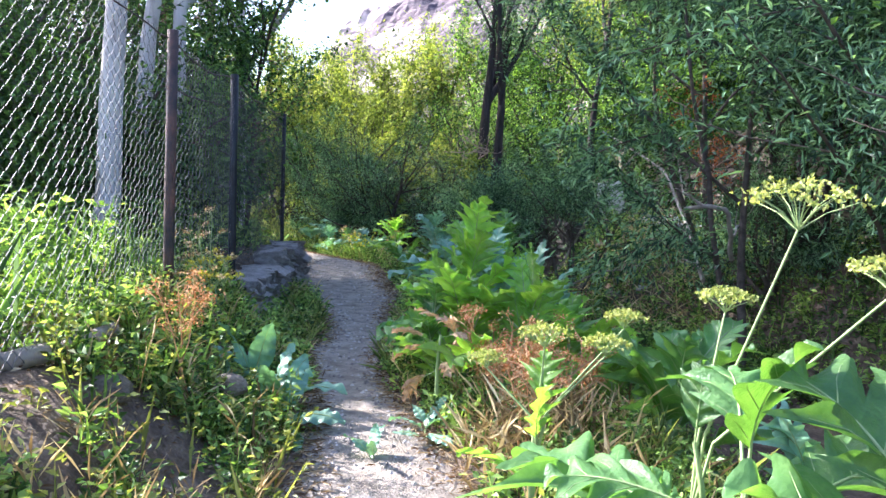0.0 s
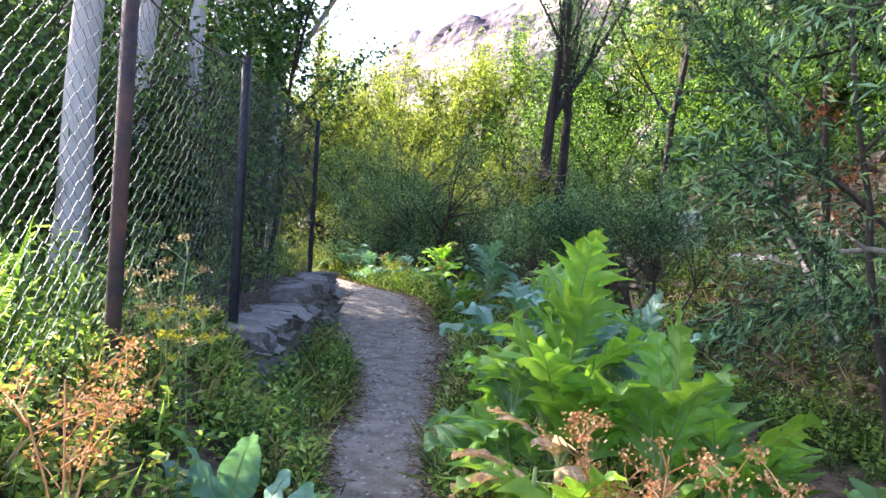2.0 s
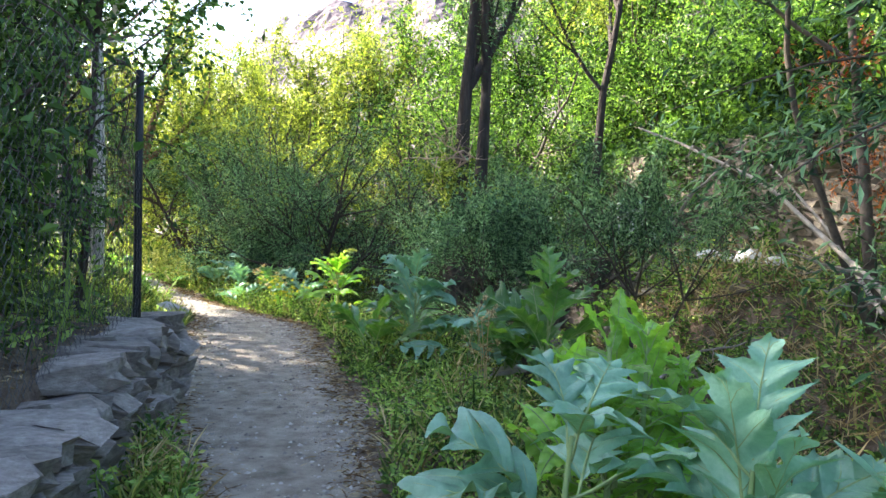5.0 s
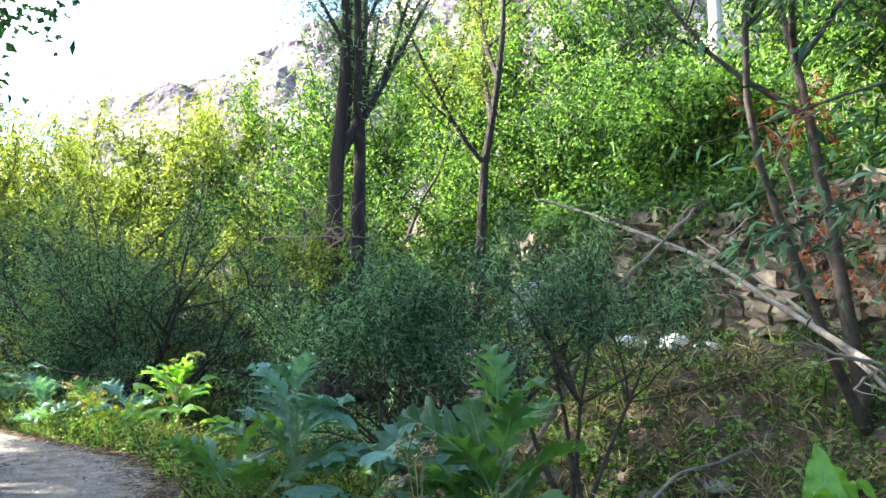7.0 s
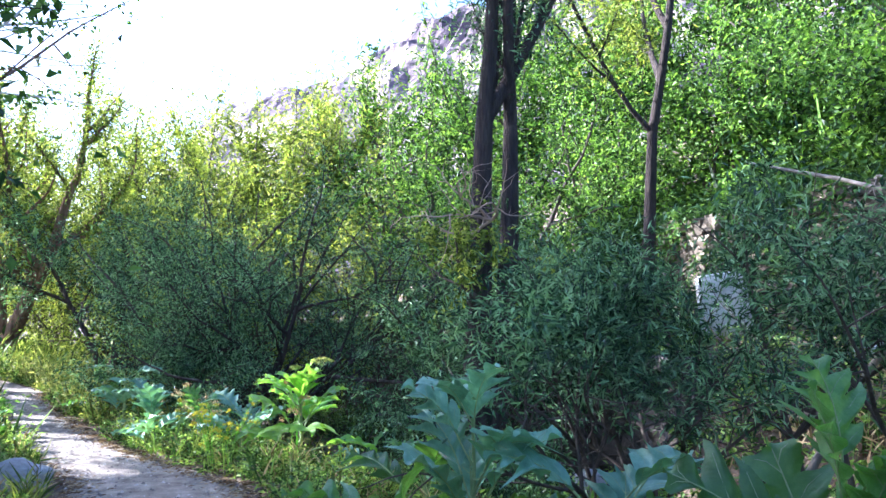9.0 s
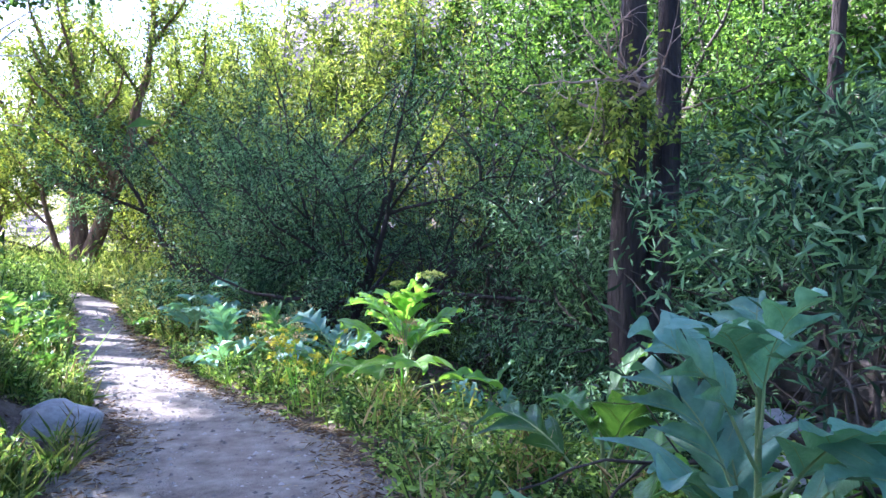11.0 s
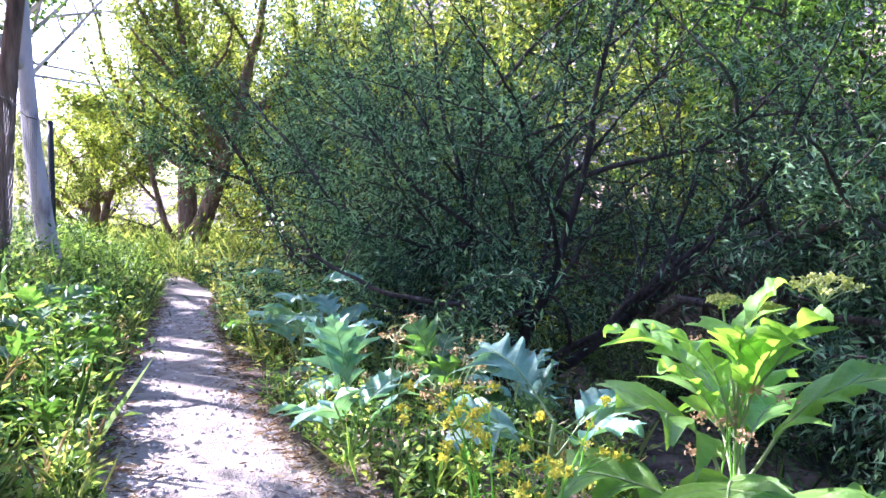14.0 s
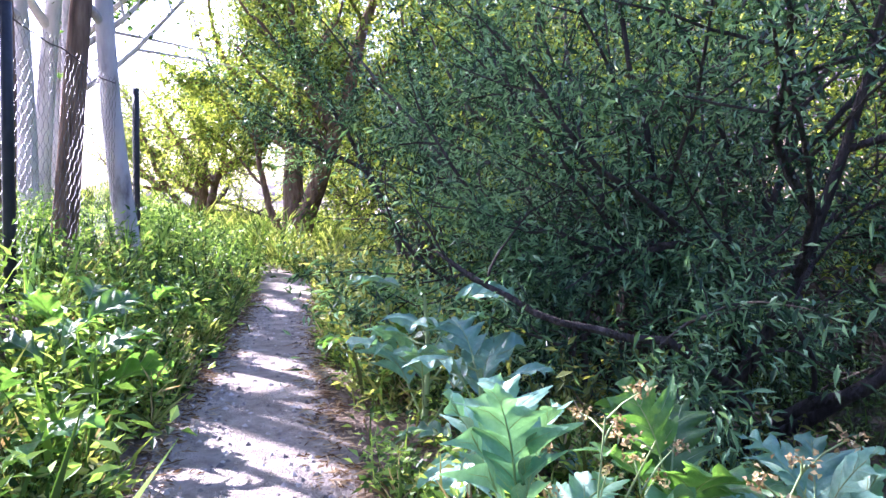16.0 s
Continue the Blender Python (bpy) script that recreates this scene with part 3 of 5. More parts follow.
for k, (bx, by, bh, col) in enumerate([(-11.2, 37.5, 5.6, "y"), (-14.6, 38.5, 5.7, "y"), (-8.9, 36.0, 5.2, "y"), (-6.6, 33.5, 5.0, "y"), (-3.4, 33.0, 4.5, "y"), (-0.4, 31.5, 4.6, "b"), (2.6, 31.0, 4.8, "b"), (5.6, 29.5, 4.4, "b"), (-16.5, 43.0, 4.8, "y"), (9.0, 28.0, 4.6, "b")]):
    tree("tall_willow", "tall sunlit willow with feathery yellow-green crown" if col == "y" else "tall bright green tree beyond the creek", "tree", (bx, by), 150 + k,
         [((-0.25, 0, 1), bh, 0.11), ((0.3, 0.1, 1), bh * 0.95, 0.1), ((0.0, -0.3, 1), bh, 0.1)], 15000, M_WILLOW_LIT if col == "y" else M_BROAD, M_TWIG, (0.20, 0.062), 2, 4, 0.22, 0.1, 0.03, 0.75, 0.55,
         group="tall willows beyond the creek", first=0.25)

for k, (bx, by) in enumerate([(6.4, 7.6), (5.8, 10.4), (7.6, 3.6)]):
    tree("creek_willow", "dense dark willow tree on the creek bank", "tree", (bx, by), 190 + k, [((-0.15, 0, 1), 3.6, 0.1), ((0.2, 0.15, 1), 3.8, 0.09), ((-0.4, -0.3, 1), 3.4, 0.07)], 22000, M_WILLOW, M_BARK,
         (0.12, 0.026), 2, 4, 0.25, 0.08, 0.08, 0.8, 0.4, group="creekside willows", first=0.4)

# ---- chain-link fence ----
FENCE = [(0.35, -2.2), (-0.33, 1.1), (-1.0, 4.42), (-1.48, 6.75), (-2.27, 10.52), (-4.3, 13.2), (-6.6, 16.2), (-7.6, 19.3), (-9.7, 22.8)]


def fence_z(x, y):
    return np.maximum(height(x, y), height(np.asarray(x) - 0.25, y))


def build_fence():
    fence = thing("chain_link_fence", "tall sagging chain-link fence with rusty steel posts", "fence", (0, 0, 0))
    for k, (px, py) in enumerate(FENCE):
        z0 = float(fence_z(px, py))
        corner = k == 4
        g = Geo()
        lean = np.array([0.03 * ((k * 37) % 5 - 2) / 2, 0.03 * ((k * 53) % 5 - 2) / 2, 0]) * (not corner)
        r = 0.032 if corner else 0.042
        g.tube([(0, 0, z0 - 0.3), (*(lean[:2] * 0.5), z0 + 1.0), (*lean[:2], z0 + 2.12), (*lean[:2], z0 + 2.125)], [r, r, r, r * 0.3], 10)
        part("post", g.mesh("post", M_POST_BLACK if k >= 3 else M_POST, True), fence, "black painted post" if k >= 3 else "rusty dark post", pose(px, py, 0))
    for k in range(len(FENCE) - 1):
        a, b = np.array(FENCE[k]), np.array(FENCE[k + 1])
        length = np.linalg.norm(b - a)
        u = (b - a) / length
        nrm = np.array([-u[1], u[0]])
        g, p = Geo(), 0.052 if k < 4 else 0.06
        rows = int(2.05 / (p * 0.9))
        v = np.linspace(0, 2.05, rows + 1)
        zig = np.where(np.arange(rows + 1) % 2, 0.5, -0.5) * p
        for w in range(int(length / p)):
            s = (w + 0.5) * p + zig * (1 if w % 2 else -1) * 1.04
            sag = 0.03 * np.sin(s * 2.1 + k) * np.sin(v * 1.7 + 0.5) + 0.004 * (1 if w % 2 else -1)
            x, y = a[0] + u[0] * s + nrm[0] * sag, a[1] + u[1] * s + nrm[1] * sag
            z0 = float(fence_z(*(a + u * (w + 0.5) * p))) + 0.02
            top = 0.05 * math.sin(w * 0.05 + k)
            g.tube(np.stack([x, y, z0 + v * (1 + top * 0.3)], -1), 0.0020, 3)
        ob = part("wire_mesh", g.mesh("wire_mesh", M_WIRE), fence, "grey diamond wire mesh")
        tagged(ob, kind="stuff")
        g = Geo()
        n = 14
        t = np.linspace(0, 1, n)
        q = a[None] + (b - a)[None] * t[:, None]
        zz = fence_z(q[:, 0], q[:, 1]) + 2.06 - 0.05 * np.sin(np.pi * t)
        g.tube(np.stack([q[:, 0], q[:, 1], zz], -1), 0.006, 5)
        part("top_wire", g.mesh("top_wire", M_POST, True), fence, "rusty strained top wire")


build_fence()

# ---- stone walls ----


def stone_mesh(seed):
    rng = np.random.default_rng(seed)
    bm = bmesh.new()
    bmesh.ops.create_cube(bm, size=1.0)
    bmesh.ops.subdivide_edges(bm, edges=bm.edges[:], cuts=1, use_grid_fill=True)
    for v in bm.verts:
        c = v.co.copy()
        n = c.length
        c *= 1 - 0.26 * max(0.0, n - 0.5)
        v.co = c + Vector(rng.normal(size=3) * 0.085)
    me = bpy.data.meshes.new("stone")
    bm.to_mesh(me)
    bm.free()
    return me


STONES = {}
for mat in (M_STONE, M_STONE_DARK, M_WALLSTONE):
    STONES[mat.name] = [stone_mesh(s) for s in range(7)]
    for me in STONES[mat.name]:
        me.materials.append(mat)


def stone_wall(name, label, line, base, top, mat, seed, thick=0.3, size=(0.3, 0.2), limit=300, proud=0.06):
    """A dry-stone wall along a line of (x, y); base and top give heights at each point."""
    rng = np.random.default_rng(seed)
    wall = thing(name, label, "wall", kind="structure")
    pts = np.array(line, float)
    seg = np.linalg.norm(np.diff(pts, axis=0), axis=1)
    run = np.concatenate([[0], np.cumsum(seg)])
    n = max(8, int(run[-1] / 0.4))
    s = np.linspace(0, run[-1], n)
    px, py = np.interp(s, run, pts[:, 0]), np.interp(s, run, pts[:, 1])
    zb, zt = np.interp(s, run, base), np.interp(s, run, top)
    dx, dy = np.gradient(px), np.gradient(py)
    ln = np.hypot(dx, dy)
    nx, ny = dy / ln, -dx / ln
    g = Geo()
    ring = []
    for o, z in ((-thick / 2, zb - 0.3), (thick / 2, zb - 0.3), (thick / 2, zt - 0.12), (-thick / 2, zt - 0.12)):
        ring.append(np.stack([px + nx * o, py + ny * o, z], -1))
    v = np.stack(ring, 1).reshape(-1, 3)
    k, m = np.meshgrid(np.arange(n - 1), np.arange(4), indexing="ij")
    m2 = (m + 1) % 4
    g.add(v, np.stack([k * 4 + m, k * 4 + m2, (k + 1) * 4 + m2, (k + 1) * 4 + m], -1).reshape(-1, 4))
    g.add(v[:4], [[0, 1, 2, 3]])
    g.add(v[-4:], [[3, 2, 1, 0]])
    part("core", g.mesh("core", M_MORTAR), wall, "earth-filled core")
    count, z = 0, 0.0
    while True:
        h = size[1] * rng.uniform(0.75, 1.25)
        if z + h > (zt - zb).max() + 0.06 or count >= limit:
            break
        at = rng.random() * size[0]
        while at < run[-1] and count < limit:
            w = size[0] * rng.uniform(0.6, 1.5)
            c = at + w / 2
            b0, t0 = np.interp(c, s, zb), np.interp(c, s, zt)
            at += w + 0.012
            if b0 + z + h * 0.7 > t0 + 0.05:
                continue
            x, y = np.interp(c, run, pts[:, 0]), np.interp(c, run, pts[:, 1])
            i = min(n - 1, int(c / run[-1] * n))
            ang = math.degrees(math.atan2(dy[i], dx[i]))
            mt = pose(x, y, b0 + z + h / 2, rng.normal() * 6, rng.normal() * 8, ang + rng.normal() * 7)
            d = (thick + 2 * proud) * rng.uniform(0.92, 1.12)
            part("stone", STONES[mat.name][int(rng.integers(7))], wall, "", mt @ Matrix.Diagonal((w, d, h * 1.02, 1)))
            count += 1
        z += h + 0.008
    return wall


ys = np.linspace(6.3, 10.75, 10)
fx = np.interp(ys, [6.75, 10.52, 11.0], [-1.48, -2.27, -2.36]) + 0.13
stone_wall("stone_wall_low", "low grey fieldstone wall under the fence", np.stack([fx, ys], -1), ys * 0, 0.64 + 0.08 * sstep(8, 10, ys), M_WALLSTONE, 5, 0.3, (0.27, 0.13), 140, 0.08)
for y0, y1, sz in ((5.0, 9.6, (0.5, 0.28)), (9.6, 18.6, (0.40, 0.165)), (18.6, 22.5, (0.5, 0.28))):
    ys = np.linspace(y0, y1, 16)
    stone_wall("stone_wall_upper", "tall dry-stone retaining wall of brown fieldstone", np.stack([high_wall_x(ys) - 0.05, ys], -1), ys * 0 + 1.15, 3.0 - 1.2 * sstep(20, 22.5, ys) + 0.1 * np.sin(ys * 2), M_STONE, 6, 0.35, sz, 300)
ys = np.linspace(16.6, 31.0, 34)
stone_wall("stone_wall_creek", "dark stone wall along the creek", np.stack([low_wall_x(ys) - 0.05, ys], -1), ys * 0 - 0.55, 0.92 + 0.26 * (1 - sstep(18.5, 20.5, ys)) + 0.07 * np.sin(ys * 1.7), M_STONE_DARK, 7, 0.3, (0.42, 0.23), 300)


def build_creek():
    ys = np.arange(-4, 34, 0.3)
    lw = low_wall_x(ys)
    a = np.stack([lw - 2.3 + 0.3 * np.sin(ys), ys, ys * 0 - 0.5], -1)
    b = np.stack([lw, ys, ys * 0 - 0.5], -1)
    n = len(ys)
    k = np.arange(n - 1)
    g = Geo()
    g.add(np.concatenate([a, b]), np.stack([k, k + n, k + n + 1, k + 1], -1))
    tagged(new("water", g.mesh("water", M_WATER, True)), "shallow dark creek water between banks", "water", kind="structure")


build_creek()


def boulder(label, at, size, seed, mat=M_ROCK, name="boulder", cat="rock", rz=0, group=""):
    bm = bmesh.new()
    bmesh.ops.create_icosphere(bm, subdivisions=3, radius=1.0)
    for v in bm.verts:
        d = noise.fractal(v.co * 1.3 + Vector((seed, 0, 0)), 1.0, 2.0, 4)
        v.co *= 1 + 0.22 * d
        v.co.z = max(v.co.z, -0.55)
    me = bpy.data.meshes.new(name)
    bm.to_mesh(me)
    bm.free()
    me.polygons.foreach_set("use_smooth", [True] * len(me.polygons))
    me.materials.append(mat)
    ob = new(name, me)
    ob.matrix_basis = Matrix.LocRotScale(at, Euler((0, 0, radians(rz))), size)
    return tagged(ob, label, cat, group)


boulder("pale grey boulder at the trail edge", (-4.08, 15.68, 0.08), (0.34, 0.24, 0.17), 1, rz=-15)
boulder("grey stone lying in the weeds", (0.0, 3.3, 0.32), (0.12, 0.1, 0.08), 2, M_STONE, "stone")
boulder("brown stone lying on the bank", (-0.25, 2.4, 0.5), (0.13, 0.1, 0.08), 3, M_STONE, "stone")
for k, (bx, by, bs) in enumerate([(4.2, 16.0, 0.2), (4.55, 15.3, 0.24), (4.35, 15.6, 0.14), (4.85, 16.4, 0.13), (4.75, 14.9, 0.15)]):
    boulder("white rubble stone on the terrace", (bx, by, float(height(bx, by)) + bs * 0.3), (bs, bs * 0.8, bs * 0.55), 10 + k, M_WHITE, "rubble_stone", "stone", 40 * k, "white rubble on the terrace")
for k, (bx, by, bs) in enumerate([(1.4, 16.2, 0.35), (1.9, 16.8, 0.45), (1.0, 15.6, 0.25), (2.5, 16.0, 0.4), (1.6, 17.4, 0.4), (2.9, 15.2, 0.3)]):
    boulder("grey stone on the creek bed", (bx, by, -0.45), (bs, bs * 0.8, bs * 0.5), 30 + k, M_STONE_DARK if k % 2 else M_ROCK, "creek_stone", "stone", 50 * k, "creek bed stones")


for k, (bx, by, bs) in enumerate([(2.9, 12.6, 0.14), (3.3, 13.4, 0.18), (2.3, 12.1, 0.11), (3.7, 12.9, 0.12), (2.7, 14.6, 0.2), (3.2, 15.4, 0.16), (2.0, 13.1, 0.13), (4.0, 14.2, 0.15)]):
    boulder("flat grey stone half buried in the bank", (bx, by, float(height(bx, by)) + bs * 0.15), (bs * 1.3, bs, bs * 0.5), 50 + k, M_ROCK if k % 3 == 0 else M_STONE, "bank_stone", "stone", 37 * k, "stones on the bank")


def plate(name, label, cat, mat, m, size):
    bm = bmesh.new()
    bmesh.ops.create_cube(bm, size=1.0)
    bmesh.ops.scale(bm, vec=size, verts=bm.verts)
    bmesh.ops.bevel(bm, geom=bm.edges[:], offset=min(size) * 0.2, segments=2, affect="EDGES")
    bmesh.ops.subdivide_edges(bm, edges=bm.edges[:], cuts=1)
    for v in bm.verts:
        v.co += Vector(noise.noise_vector(v.co * 6)) * min(size) * 0.18
    me = bpy.data.meshes.new(name)
    bm.to_mesh(me)
    bm.free()
    me.materials.append(mat)
    ob = new(name, me)
    ob.matrix_basis = m
    return tagged(ob, label, cat)


plate("plaster_slab", "broken white slab leaning on the terrace", "slab", M_WHITE, pose(3.5, 18.0, float(height(3.5, 18.0)) + 0.45, 14, -8, -14), (0.6, 0.16, 0.8))
plate("grey_plank", "weathered grey plank lying across the bank", "plank", M_DEAD, pose(0.55, 11.75, 0.10, 4, -6, 18), (1.1, 0.2, 0.035))

# ---- fallen wood ----


def stick(name, label, cat, pts, r0, r1, mat, twigs=0, seed=0):
    rng = np.random.default_rng(seed)
    pts = np.array(pts, float)
    run = np.linspace(0, 1, len(pts))
    t = np.linspace(0, 1, 14)
    line = np.stack([np.interp(t, run, pts[:, i]) for i in range(3)], -1) + rng.normal(size=(14, 3)) * r0 * 0.35
    org = line[0].copy()
    root = thing(name, label, cat, org)
    g = Geo()
    g.tube(line - org, np.linspace(r0, r1, 14), 8)
    part("shaft", g.mesh("shaft", mat, True), root)
    for k in range(twigs):
        g, tips = Geo(), []
        q = line[int(rng.integers(2, 13))] - org
        w = rng.normal(size=3)
        grow(g, rng, q, w + [0, 0, 0.3], rng.uniform(0.3, 0.8), r1 * 0.7, 1, tips, 0.5, 0.0, 2, 5)
        part("twig", g.mesh("twig", mat, True), root)
    return root


stick("fallen_pole", "long bleached dead trunk leaning across the slope", "dead wood", [(3.1, 16.2, 3.15), (3.52, 15.18, 2.79), (4.17, 13.82, 2.18), (4.18, 11.37, 1.17), (4.15, 9.9, 0.5)], 0.016, 0.034, M_DEAD, 4, 1)
stick("fallen_pole", "thin bleached pole leaning beside the wall", "dead wood", [(4.5, 14.6, 2.5), (4.3, 12.6, 1.7), (4.1, 11.0, 0.9)], 0.012, 0.022, M_DEAD, 2, 2)
stick("dead_branch", "broken pale branch stub among the saplings", "dead wood", [(3.5, 8.1, 1.5), (3.75, 8.05, 1.56), (4.0, 8.0, 1.5), (4.2, 8.5, 0.9)], 0.022, 0.03, M_DEAD, 2, 3)
stick("dead_branch", "grey dead limb sagging over the creek", "dead wood", [(2.2, 13.9, 0.2), (3.1, 13.4, 2.0), (3.6, 13.0, 2.6)], 0.03, 0.012, M_DEAD, 5, 4)
stick("dead_branch", "thin bleached branch propped against the slab", "dead wood", [(4.35, 17.3, 1.25), (4.5, 17.5, 1.9), (4.75, 17.6, 2.75)], 0.03, 0.018, M_DEAD, 1, 8)
stick("dead_branch", "forked dry branch lying on the bare bank", "dead wood", [(2.2, 11.6, 0.05), (2.8, 12.0, 0.35), (3.6, 12.2, 0.5)], 0.018, 0.008, M_DEAD, 4, 9)
stick("fallen_log", "pale weathered log lying on the bank", "log", [(-0.75, 1.6, 0.66), (-0.55, 2.3, 0.70), (-0.55, 2.95, 0.68)], 0.06, 0.045, M_DEAD, 0, 5)
stick("low_branch", "dark bare branch curving low beside the trail", "branch", [(-2.8, 19.7, 0.25), (-3.1, 19.3, 0.6), (-3.8, 19.2, 0.72), (-4.4, 19.3, 1.0)], 0.03, 0.012, M_BARK, 3, 6)
stick("dead_branch", "long dark branch lying across the creek", "branch", [(-1.6, 19.2, 0.72), (-0.2, 18.9, 0.6), (1.2, 18.6, 0.8), (2.0, 18.7, 1.3)], 0.03, 0.012, M_BARK, 3, 7)


def twig_fan(label, at, ways, length, mat, seed, name="dead_twigs", leaves=0, leaf_mat=None):
    rng = np.random.default_rng(seed)
    root = thing(name, label, "dead wood", at)
    tips = []
    for w in ways:
        g = Geo()
        grow(g, rng, (0, 0, 0), w, length, 0.02, 2, tips, 0.6, 0.02, 3, 6, 0.0, 0.9)
        tagged(part("twig", g.mesh("twig", mat, True), root), kind="stuff")
    if leaves:
        g = Geo()
        foliage(g, rng, tips, leaves, 0.07, 0.035, 0.08)
        part("leaves", g.mesh("leaves", leaf_mat), root)


twig_fan("leafy suckers sprouting from the old trunk", (0.35, 17.05, 1.7), [(-0.7, -0.4, 0.8), (-0.9, 0.1, 0.6), (-0.4, -0.7, 1.0), (0.5, -0.6, 0.9)], 0.9, M_TWIG, 14, "sucker_growth", 2600, M_WILLOW_LIT)
twig_fan("bare pinkish dead twigs on the old trunk", (0.45, 17.05, 2.65), [(-0.8, -0.3, 0.3), (-0.6, -0.8, 0.5), (0.7, -0.6, 0.3), (-1, 0.1, -0.2)], 0.75, M_PINKWOOD, 4)
twig_fan("spray of rust-red dying leaves above the wall", (4.5, 12.9, 3.0), [(-0.5, -0.3, 0.6), (-0.3, -0.6, 0.3), (0.2, -0.5, -0.5)], 0.6, M_PINKWOOD, 5, "dying_branch", 380, M_RUST)
twig_fan("rust-brown dying leaves hanging on the wall", (5.2, 12.6, 2.5), [(-0.5, -0.5, 0.2), (0.2, -0.5, -0.6), (-0.2, -0.3, -0.6)], 0.7, M_PINKWOOD, 6, "dying_branch", 420, M_RUST)

# ---- large-leaved plants ----


def lobed_leaf(seed, rise, droop, lobes=5, depth=0.5, wide=0.34, petiole=0.35):
    """Toothed blade of unit length on a petiole, base at the origin, growing along +x, folded up along its midrib."""
    rng = np.random.default_rng(seed)
    n, cols = 97, 3
    t = np.linspace(0, 1, n)
    ang = rise - droop * t ** 1.3
    step = 1.0 / (n - 1)
    px = petiole * math.cos(rise) + np.concatenate([[0], np.cumsum(np.cos(ang[:-1]) * step)])
    pz = petiole * math.sin(rise) + np.concatenate([[0], np.cumsum(np.sin(ang[:-1]) * step)])
    py = 0.06 * rng.normal() * t ** 2
    env = np.sin(np.pi * np.clip(t, 0.002, 0.998) ** 0.66) ** 0.8 * (1 - 0.15 * t)
    plain = depth < 0.2
    rows, tips = [], []
    for side in (-1, 1):
        ph = t ** 0.9 * lobes + (0.15 if side > 0 else 0) + rng.random() * 0.2
        fr = ph % 1
        saw = np.where(fr < 0.62, fr / 0.62, (1 - fr) / 0.38)
        fine = (ph * 4) % 1
        teeth = 0 if plain else 0.11 * np.where(fine < 0.75, fine / 0.75, (1 - fine) / 0.25)
        size = 1 + 0.16 * np.sin(np.floor(ph) * 2.3 + seed + side)
        edge = env * size * (1 - depth * (1 - saw ** 1.15) + teeth)
        edge[-1] = 0.0
        fold = 0.34 + 0.12 * rng.normal()
        for c in range(1, cols + 1):
            f = c / cols
            w = wide * edge * f
            sweep = (0.25 if plain else 0.75) * w * (0.55 + 0.45 * np.cos(np.pi * t * 0.5))
            lift = fold * w - 0.6 * w ** 2 / wide + 0.045 * f * np.sin(ph * 2 * np.pi + side) + 0.02 * f * np.sin(t * 31 + seed * side)
            rows.append(np.stack([px + sweep * np.cos(ang) - lift * np.sin(ang), py + side * w, pz + sweep * np.sin(ang) + lift * np.cos(ang)], -1))
        if not plain:
            peaks = [i for i in range(6, n - 6) if saw[i] >= saw[i - 1] and saw[i] > saw[i + 1]]
            tips += [(max(0, i - 5), rows[-3][i], rows[-2][i]) for i in peaks]
    left = rows[:cols][::-1]
    grid = np.stack(left + [np.stack([px, py, pz - 0.008], -1)] + rows[cols:], 1)
    m = grid.shape[1]
    i, j = np.meshgrid(np.arange(n - 1), np.arange(m - 1), indexing="ij")
    k = i * m + j
    g = Geo()
    g.add(grid.reshape(-1, 3), np.stack([k, k + 1, k + m + 1, k + m], -1).reshape(-1, 4))
    s = Geo()
    q = np.linspace(0, 1, 5)
    line = np.stack([q * px[0], q * 0, q * pz[0] - 0.02 * np.sin(np.pi * q)], -1)
    rib = np.stack([px[: n - 6: 6], py[: n - 6: 6], pz[: n - 6: 6] - 0.002], -1)
    full = np.concatenate([line[:-1], rib])
    s.tube(full, np.linspace(0.017, 0.003, len(full)), 5)
    for i, a, b in tips:
        s.tube([(px[i], py[i], pz[i]), a, b], [0.0045, 0.0035, 0.0015], 4)
    return g, s


LEAF_SHAPES = {}


def leaf_set(kind):
    """Shared leaf meshes: kind is (material, form)."""
    if kind not in LEAF_SHAPES:
        mat, form = kind
        forms = {"jag": [(1.2, 0.45), (1.0, 0.6), (0.85, 0.8), (0.6, 0.9), (1.35, 0.3)], "broad": [(0.9, 1.0), (0.6, 1.0), (0.35, 0.9), (1.1, 0.9), (0.15, 0.6)],
                 "plain": [(1.1, 0.9), (0.8, 1.0), (0.5, 0.9), (1.25, 0.7), (0.3, 0.8)]}[form]
        out = []
        for k, (rise, droop) in enumerate(forms):
            lob, dep, wid, pet = {"jag": (3.9, 0.66, 0.46, 0.30), "broad": (3.5, 0.62, 0.52, 0.5), "plain": (1.0, 0.05, 0.2, 0.16)}[form]
            g, s = lobed_leaf(k + 10, rise, droop, lob, dep, wid, pet)
            out.append((g.mesh("leaf", mat, True), s.mesh("petiole", M_STEM, True)))
        LEAF_SHAPES[kind] = out
    return LEAF_SHAPES[kind]


